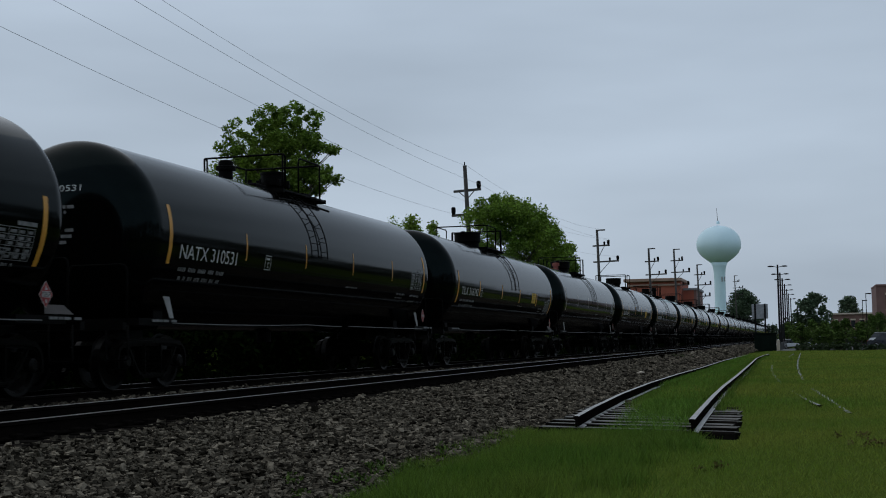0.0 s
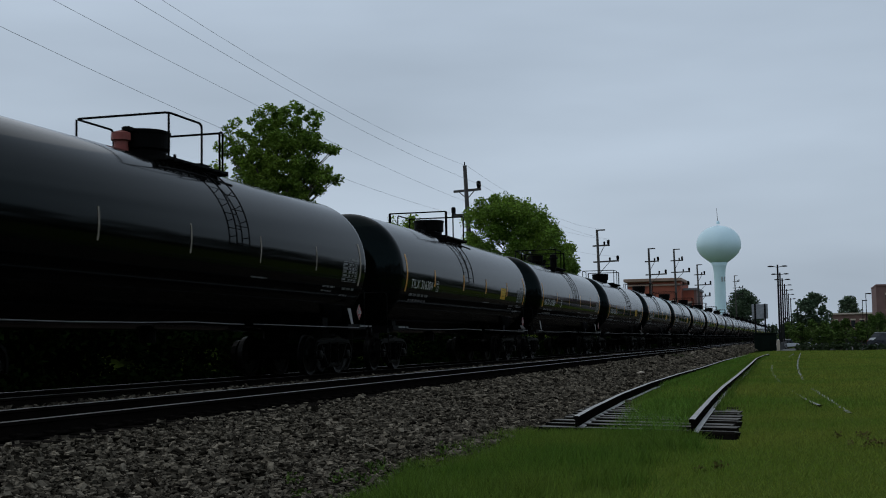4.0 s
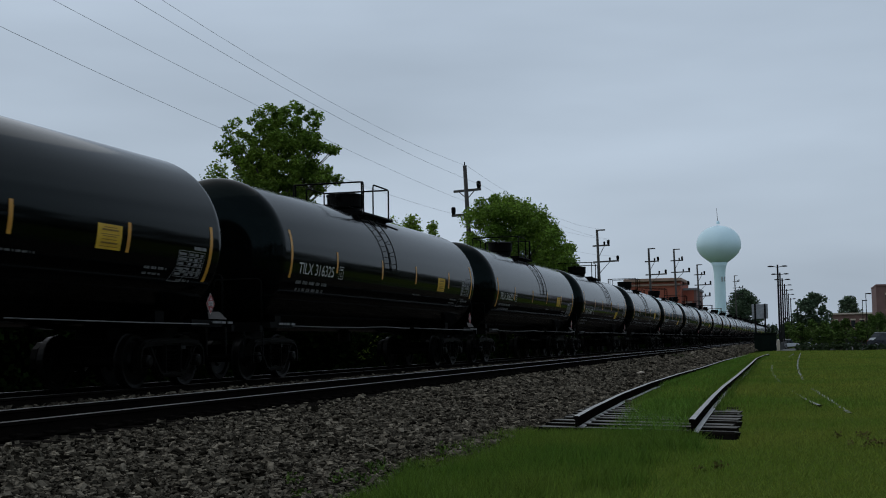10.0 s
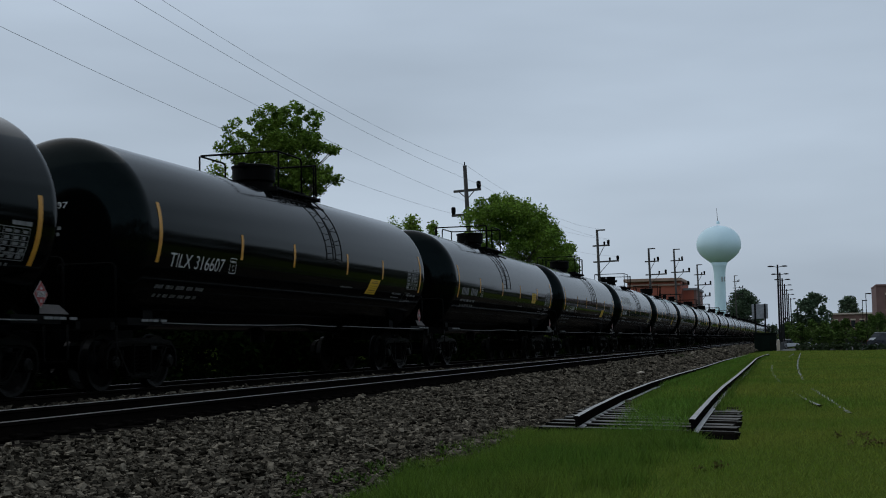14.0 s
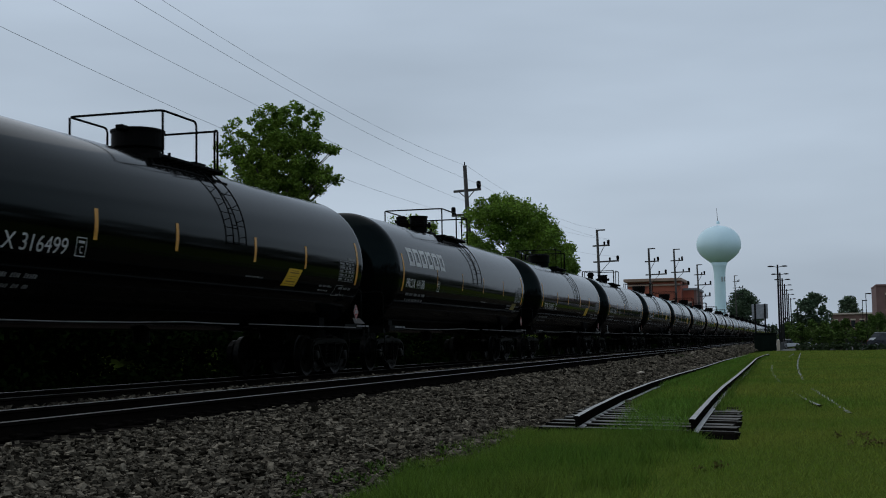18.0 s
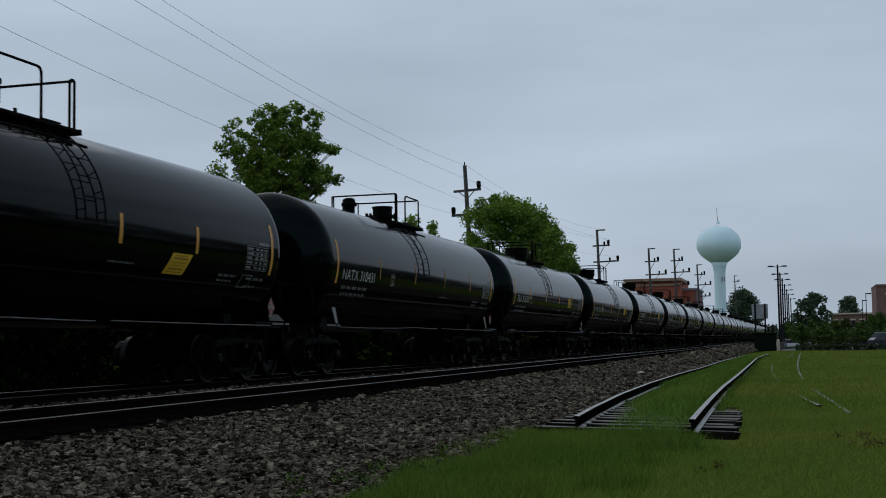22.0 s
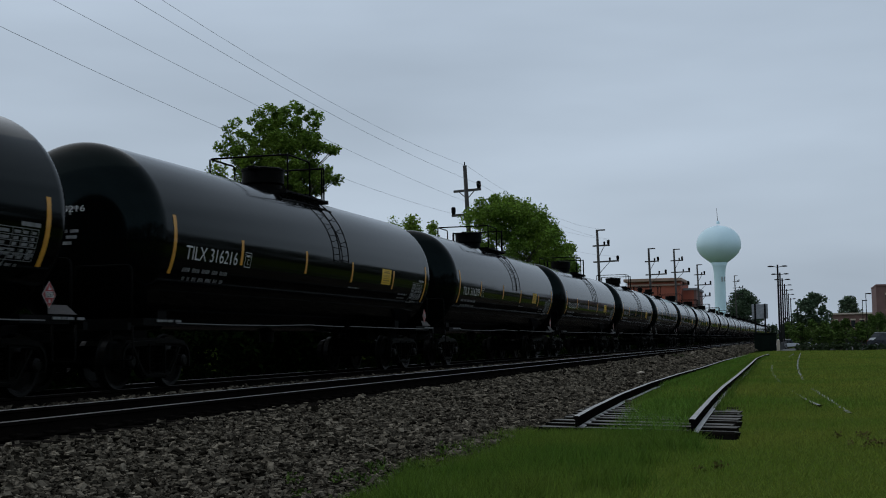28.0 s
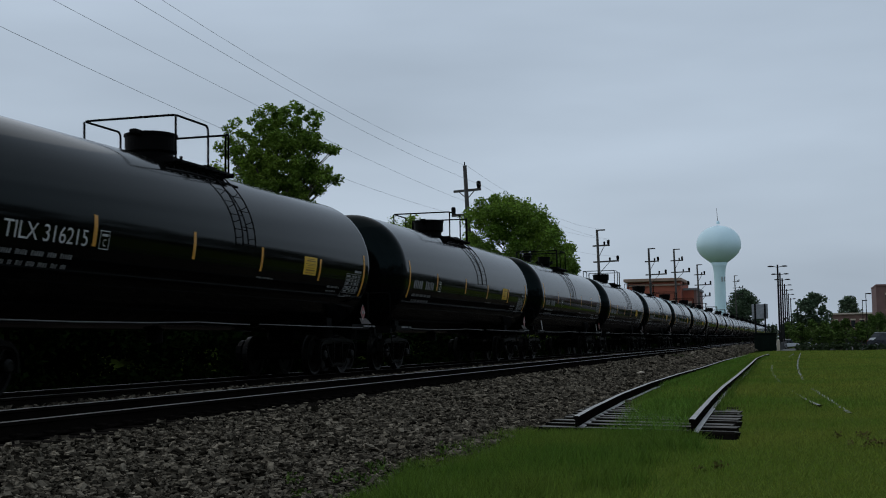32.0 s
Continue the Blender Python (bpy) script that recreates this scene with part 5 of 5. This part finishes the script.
def build_edge_details():
    rng = np.random.default_rng(60)
    w = thing("weeds", Matrix.Identity(4), "sparse low weeds growing through the ballast edge", "weeds", kind="stuff")
    k = 40
    ys = np.concatenate([rng.uniform(8.5, 12.5, 30), rng.normal(67, 1.5, 10)])
    xs = np.concatenate([[edge_x(y) - abs(rng.normal(0, 0.35)) for y in ys[:30]], -6.3 + rng.normal(0, 0.3, 10)])
    cs = np.stack([xs, ys, [bed_z(x, y) + 0.05 for x, y in zip(xs, ys)]], 1)
    v, f = leaves(rng, cs, np.where(ys < 20, 0.09, 0.22), 1500, 0.035, 0.8, -0.6)
    part("foliage", mesh_np("foliage", v, f, LEAFM), None, w)
    d = thing("dry_weeds", Matrix.Identity(4), "small brown dry weeds in the mown grass", "weeds", kind="stuff")
    cs = np.array([(x + rng.normal(0, 0.14), y + rng.normal(0, 0.22), ground_z(x, y) + 0.045) for x, y in ((0.51, 14.7), (0.66, 13.2), (0.75, 13.5), (-0.72, 11.2)) for i in range(4)])
    v, f = leaves(rng, cs, np.full(len(cs), 0.06), 230, 0.03, 0.7, -0.4)
    part("foliage", mesh_np("foliage", v, f, DRY), None, d)
    bm = bmesh.new()
    bmesh.ops.create_icosphere(bm, subdivisions=1, radius=1.0)
    for vert in bm.verts:
        vert.co = Vector((vert.co.x * 0.15, vert.co.y * 0.11, vert.co.z * 0.07)) * rng.uniform(0.8, 1.15)
    st = new("pale_rock", to_mesh("pale_rock", bm, CREAM))
    st.location = (-4.98, 39.5, bed_z(-4.98, 39.5) + 0.05)
    tagged(st, "single pale rock lying on the ballast slope", "rock")


# ---------------------------------------------------------------- poles, wires, tower, lamps
POLES = [(-18.05, 69.0, 11.0), (-17.8, 114.0, 10.95), (-16.2, 140.6, 11.0), (-15.2, 159.6, 12.2), (-14.2, 182.9, 11.5), (-15.0, 305.0, 15.8)]


def utility_pole(i, x, y, top):
    p = thing("utility_pole", pose(x, y, -0.6, 0, -2.6 if i == 0 else -1.3, 0), "weathered wooden utility pole with crossarms and insulators", "utility pole", "poles along the railway")
    h = top + 0.6
    part("post", tube(bmesh.new(), [(0, 0, 0), (0, 0, h)], 0.17, 10, 0.11), POLE, p)
    if i == 0:
        arms = [(h - 1.45, -0.8, 0.85, 1), (h - 2.85, -1.0, 0.75, -1)]
        part("top_spike", tube(bmesh.new(), [(0, 0, h), (0, 0, h + 0.22)], 0.03, 6), BLACK, p)
    else:
        arms = [(h - 1.45, -0.5, 1.1, 1), (h - 2.95, -0.5, 1.9, 1)]
        part("top_bracket", box(bmesh.new(), -0.1, 0.75, -0.06, 0.06, h - 0.08, h + 0.04), POLE, p)
        if i >= 3:
            arms.append((h - 4.6, -0.2, 1.7, 1))
    for z, a, b, s in arms:
        part("crossarm", box(bmesh.new(), a, b, 0.1, 0.2, z - 0.07, z + 0.07, 0.01), POLE, p)
        e = b if s > 0 else a
        part("brace", tube(bmesh.new(), [(0, 0.12, z - (0.5 if i == 0 else 1.1)), (e * 0.55, 0.12, z - 0.05)], 0.03, 6), POLE, p)
        if i == 0:
            part("brace", tube(bmesh.new(), [(0, 0.12, z - 0.5), (-e * 0.55, 0.12, z - 0.05)], 0.03, 6), POLE, p)
        part("insulator", lathe(bmesh.new(), [(0.1, z + 0.07), (0.13, z + 0.2), (0.13, z + 0.45), (0.06, z + 0.5)], "z", 10), BLACK, p).location = (e - 0.12 * s, 0.15, 0)
        if i:
            part("insulator", lathe(bmesh.new(), [(0.08, z + 0.07), (0.1, z + 0.3), (0.05, z + 0.36)], "z", 10), BLACK, p).location = (0.55 * b, 0.15, 0)


def build_poles():
    for i, (x, y, top) in enumerate(POLES):
        utility_pole(i, x, y, top)
    # four wires from pole to pole, with sag
    runs = (((-18.4, 24.0, 11.93), (-18.4, 69.0, 10.94), (0.0, 0.1), 0.72), ((-17.7, 24.0, 10.83), (-17.7, 69.1, 9.85), (0.9, -0.9), 0.52),
            ((-19.3, 24.0, 10.43), (-19.3, 69.1, 9.20), (0.9, -1.0), 0.29), ((-19.4, 24.0, 9.10), (-19.4, 69.1, 8.22), (1.5, -2.5), 0.51))
    for first, second, (dx, dz), sag in runs:
        ends = [first, second] + [(x + dx, y + 0.15, top + dz) for x, y, top in POLES[1:2]]
        bm = bmesh.new()
        for a, b in zip(ends, ends[1:]):
            pts = []
            for i in range(15):
                t = i / 14
                pts.append((a[0] + (b[0] - a[0]) * t, a[1] + (b[1] - a[1]) * t, a[2] + (b[2] - a[2]) * t - sag * 4 * t * (1 - t)))
            tube(bm, pts, 0.0065, 5)
        tagged(new("overhead_wire", to_mesh("overhead_wire", bm, WIRE)), "thin grey overhead wire sagging between utility poles", "wire", "overhead wires")


def build_tower():
    t = thing("water_tower", pose(-25.2, 408, -1), "pale blue painted spheroid water tower on a single flared shaft", "water tower")
    shaft = [(2.8, 0), (2.2, 2), (1.85, 6), (1.78, 12), (1.78, 20.2), (1.86, 23.2), (2.1, 24.9), (2.7, 26.3)]
    part("shaft", lathe(bmesh.new(), shaft, "z", 40), TOWER, t, smooth=True)
    bowl = [(2.7, 26.3), (3.9, 27.15), (5.1, 28.1), (6.2, 29.3), (6.88, 30.6), (7.13, 31.9), (7.0, 33.2), (6.45, 34.7), (5.35, 36.2), (3.85, 37.3), (2.2, 37.95), (0.3, 38.3)]
    part("bowl", lathe(bmesh.new(), bowl, "z", 56), TOWER, t, smooth=True)
    part("vent", lathe(bmesh.new(), [(0.5, 38.8), (0.5, 39.6), (0.2, 39.9)], "z", 14), TOWER, t)
    part("antenna", tube(bmesh.new(), [(-0.1, 0, 39.6), (-0.3, 0, 44.0)], 0.10, 6, 0.05), LAMPM, t)
    for a in (0.4, -1.1):
        part("antenna_panel", box(bmesh.new(), 1.85 * math.cos(a) - 0.18, 1.85 * math.cos(a) + 0.18, -2.15, -1.8, 20.0, 21.6), SIGNB, t)


def build_lamps():
    p = None
    for x, y in ((-2.59, 149), (-2.64, 167.3), (-2.61, 183.4), (-2.57, 202.9), (-2.5, 224.3), (-2.47, 247.4), (-2.32, 275.9)):
        if p is None:
            p = thing("lamp_post", Matrix.Identity(4), "tall black parking lot lamp post with two arms", "lamp post", "lamp posts along the parking lot")
            part("pole", tube(bmesh.new(), [(0.0, 0, -0.2), (0.0, 0, 9.8)], 0.135, 10, 0.1), LAMPM, p)
            part("base", lathe(bmesh.new(), [(0.3, -0.1), (0.3, 0.7), (0.25, 0.75)], "z", 14), ASPHALT, p).location = (0, 0, 0)
            for s in (-1, 1):
                part("arm", tube(bmesh.new(), [(0, 0, 9.5), (s * 0.5, 0, 9.6)], 0.04, 6), LAMPM, p)
                bm = lathe(bmesh.new(), [(0.05, 8.86), (0.2, 8.9), (0.22, 9.0), (0.1, 9.08)], "z", 14)
                moved(bm, Matrix.Translation((s * 0.78, 0, 0)) @ Matrix.Diagonal((1.6, 1.0, 0.8, 1)) @ Matrix.Translation((0, 0, 3.05)))
                part("lamp_head", bm, LAMPM, p)
            p.matrix_basis = pose(x, y, -0.6)
        else:
            copy_thing(p, pose(x, y, -0.6))
    q = thing("lamp_post", pose(9.05, 192, -0.6), "tall black parking lot lamp post", "lamp post", "lamp posts along the parking lot")
    part("pole", tube(bmesh.new(), [(0, 0, 0), (0, 0, 7.7)], 0.07, 8, 0.05), LAMPM, q)
    part("lamp_head", box(bmesh.new(), 0.0, 0.75, -0.15, 0.15, 7.5, 7.66, 0.03), LAMPM, q)
    copy_thing(q, pose(9.55, 215, -0.95))


def build_trackside():
    s = thing("sign", pose(-4.95, 155, -0.6), "back of a wide grey sign panel on two dark posts", "sign")
    part("panel", box(bmesh.new(), -0.95, 0.95, -0.04, 0.04, 3.65, 5.42, 0.02), SIGNB, s)
    for x in (-0.55, 0.6):
        part("post", box(bmesh.new(), x - 0.1, x + 0.1, -0.16, -0.05, 0, 5.46), LAMPM, s)
    c = thing("equipment_cabinet", pose(-3.65, 128, -0.6), "dark green trackside equipment cabinet", "cabinet")
    part("body", box(bmesh.new(), -1.05, 1.05, -0.6, 0.6, 0.0, 1.7, 0.04), CABIN, c)
    part("roof", box(bmesh.new(), -1.15, 1.15, -0.7, 0.7, 1.7, 1.82, 0.03), CABIN, c)
    part("door", box(bmesh.new(), -0.5, 0.5, -0.64, -0.605, 0.15, 1.6, 0.01), CABIN, c)
    b = thing("utility_box", pose(-2.4, 127, -0.6), "small pale utility box on the grass", "cabinet")
    part("body", box(bmesh.new(), -0.15, 0.15, -0.15, 0.15, 0, 1.1, 0.02), CREAM, b)


def facade(b, x0, x1, y, z0, z1, mat, rows, cols, win, thick=0.4):
    """A wall with real openings, sills and panes."""
    w, h = win
    xs = [x0 + (x1 - x0) * (i + 0.5) / cols for i in range(cols)]
    bm = bmesh.new()
    zs = sorted(rows)
    zc = z0
    for r in zs:
        box(bm, x0, x1, y, y + thick, zc, r)
        prev = x0
        for x in xs:
            box(bm, prev, x - w / 2, y, y + thick, r, r + h)
            prev = x + w / 2
        box(bm, prev, x1, y, y + thick, r, r + h)
        zc = r + h
    box(bm, x0, x1, y, y + thick, zc, z1)
    part("wall", bm, mat, b)
    for r in zs:
        for x in xs:
            f = part("window", box(bmesh.new(), x - w / 2, x + w / 2, y + 0.2, y + 0.26, r, r + h), GLASS, b)
            part("window_sill", box(bmesh.new(), x - w / 2 - 0.1, x + w / 2 + 0.1, y - 0.06, y + 0.18, r - 0.12, r - 0.004), CREAM, f)
            part("lintel", box(bmesh.new(), x - w / 2 - 0.1, x + w / 2 + 0.1, y - 0.03, y - 0.003, r + h, r + h + 0.3), CREAM, f)


def build_buildings():
    b = thing("brick_building", Matrix.Identity(4), "red brick two-storey building with broad cream cornice", "building")
    facade(b, -26.6, -18.9, 200, -0.8, 10.0, BRICK, (1.5, 5.2), 5, (0.8, 1.5))
    part("side_wall", box(bmesh.new(), -18.9, -18.5, 200.01, 214, -0.8, 10.0), BRICK, b)
    part("cornice", box(bmesh.new(), -27.5, -18.3, 199.2, 214.6, 10.0, 10.5, 0.06), CORNICE, b)
    part("cornice_band", box(bmesh.new(), -26.9, -18.6, 199.7, 200.0, 9.3, 9.6), CORNICE, b)
    part("roof", box(bmesh.new(), -26.4, -18.9, 200.5, 214, 9.6, 9.85), ROOFM, b)
    part("back_wall", box(bmesh.new(), -26.6, -18.9, 214.0, 214.4, -0.8, 9.9), BRICK, b)
    part("side_wall", box(bmesh.new(), -27.0, -26.6, 200.01, 214, -0.8, 9.9), BRICK, b)
    w = thing("building_wing", Matrix.Identity(4), "lower brown wing of the brick building with flat roof", "building")
    facade(w, -18.4, -16.7, 203, -0.8, 8.6, BRICK, (4.9,), 1, (0.9, 1.6))
    part("side_wall", box(bmesh.new(), -16.7, -16.3, 203.01, 216, -0.8, 8.6), BRICKD, w)
    part("roof", box(bmesh.new(), -18.4, -16.1, 202.8, 216, 8.6, 8.95), ROOFM, w)
    c = thing("brown_brick_building", Matrix.Identity(4), "brown brick building with flat parapet beyond the parking lot", "building")
    facade(c, 12.0, 23.0, 212, -0.8, 8.8, BRICKD, (5.0,), 3, (1.6, 2.4))
    part("parapet", box(bmesh.new(), 11.55, 23.2, 211.8, 226, 8.8, 9.1, 0.03), BRICKD, c)
    part("side_wall", box(bmesh.new(), 11.6, 12.0, 212.01, 226, -0.8, 8.8), BRICKD, c)
    part("band", box(bmesh.new(), 11.7, 23.0, 211.9, 211.99, 4.2, 4.6), BRICKD, c)
    d = thing("low_building", Matrix.Identity(4), "long low tan building behind the shrubs", "building")
    facade(d, 5.5, 14.0, 262, -1.8, 5.2, BRICKD, (2.6,), 5, (0.8, 1.4))
    part("roof", box(bmesh.new(), 5.3, 14.2, 261.6, 272, 5.2, 5.5), CREAM, d)


def parked_car(x, y, rz, paint, label, suv=False, z=-0.62):
    c = thing("parked_car", pose(x, y, z, 0, 0, rz), label, "car", "cars in the parking lot")
    L, Wd = (4.7, 0.93) if suv else (4.6, 0.9)
    H0, H1 = (1.0, 1.75) if suv else (0.85, 1.43)
    rear = 2.1 if suv else 1.65
    side = [(-L / 2, 0.35), (-L / 2, 0.72), (-L / 2 + 0.2, H0 - 0.06), (-0.95, H0), (L / 2 - 0.25, H0), (L / 2, 0.75), (L / 2, 0.35)]

    def hull(profile, w, taper=0.0):
        bm = bmesh.new()
        a = [bm.verts.new((q, s * w * (1 - taper * (zz > H0 + 0.1)), zz)) for s in (-1, 1) for q, zz in profile]
        n = len(profile)
        for i in range(n):
            j = (i + 1) % n
            bm.faces.new((a[i], a[j], a[n + j], a[n + i]))
        bm.faces.new(a[:n][::-1])
        bm.faces.new(a[n:])
        bmesh.ops.bevel(bm, geom=list(bm.edges), offset=0.05, segments=2, affect="EDGES")
        return bm

    part("body", hull(side, Wd), paint, c, smooth=False)
    part("cabin", hull([(-1.0, H0 - 0.03), (-0.3, H1 - 0.04), (rear - 0.6, H1 - 0.04), (rear + 0.1, H0 - 0.03)], Wd * 0.93, 0.14), GLASS, c)
    part("roof", hull([(-0.35, H1 - 0.06), (-0.2, H1), (rear - 0.65, H1), (rear - 0.5, H1 - 0.06)], Wd * 0.83), paint, c)
    for wx in (-L / 2 + 0.85, L / 2 - 0.85):
        for s in (-1, 1):
            w = part("wheel", lathe(bmesh.new(), [(0.2, -0.1), (0.33, -0.1), (0.34, 0.0), (0.33, 0.1), (0.2, 0.1)], "y", 20), TYRE, c)
            w.location = (wx, s * (Wd - 0.08), 0.34)
            part("rim", lathe(bmesh.new(), [(0.05, -0.11), (0.21, -0.105), (0.21, 0.105), (0.05, 0.11)], "y", 16), CARS, w)
    for s in (-1, 1):
        part("headlight", box(bmesh.new(), -L / 2 - 0.015, -L / 2 + 0.1, s * 0.62 - 0.17, s * 0.62 + 0.17, 0.62, 0.74, 0.02), WHITE, c)
        part("tail_light", box(bmesh.new(), L / 2 - 0.1, L / 2 + 0.015, s * 0.66 - 0.14, s * 0.66 + 0.14, 0.7, 0.82, 0.02), RED, c)


def lot_z(x, y):
    """The lot falls gently away from the railway's grass, and climbs towards its far corner."""
    return -0.48 - 0.0064 * (y - 116) + 0.08 * min(8, max(0, x - 5)) * min(1, (y - 116) / 75)


def build_lot():
    bm = bmesh.new()
    grid = [[bm.verts.new((x, y, lot_z(x, y))) for x in (left, 5, 13, 70)] for left, y in ((-1.6, 116), (-4.66, 191), (-6.5, 236))]
    for u, v in zip(grid, grid[1:]):
        for j in range(3):
            bm.faces.new((u[j], u[j + 1], v[j + 1], v[j]))
    slab = bmesh.ops.extrude_face_region(bm, geom=list(bm.faces))
    for v in slab["geom"]:
        if isinstance(v, bmesh.types.BMVert):
            v.co.z -= 0.4
    tagged(new("parking_lot", to_mesh("parking_lot", bm, ASPHALT)), "asphalt parking lot beyond the grass", "parking lot", kind="structure")
    for x, y, rz, paint, label, suv in ((-2.45, 185, 240, CARW, "white sedan parked at the edge of the lot", False), (2.2, 218, 180, CARS, "silver parked sport utility vehicle", True),
                                        (5.4, 221, 178, CARD, "dark parked sedan under the lot trees", False), (8.6, 216, 184, CARD, "dark parked sport utility vehicle under the lot trees", True),
                                        (11.0, 178, 150, CARW, "white parked sport utility vehicle", True), (8.1, 122, 165, CARD, "dark blue parked sedan beside the grass", False)):
        parked_car(x, y, rz, paint, label, suv, lot_z(x, y))


# ---------------------------------------------------------------- build
build_ground()
build_ballast()
build_tracks()
build_train()
build_plants()
build_poles()
build_tower()
build_lamps()
build_trackside()
build_buildings()
build_lot()
build_grass()
build_edge_details()
motions()
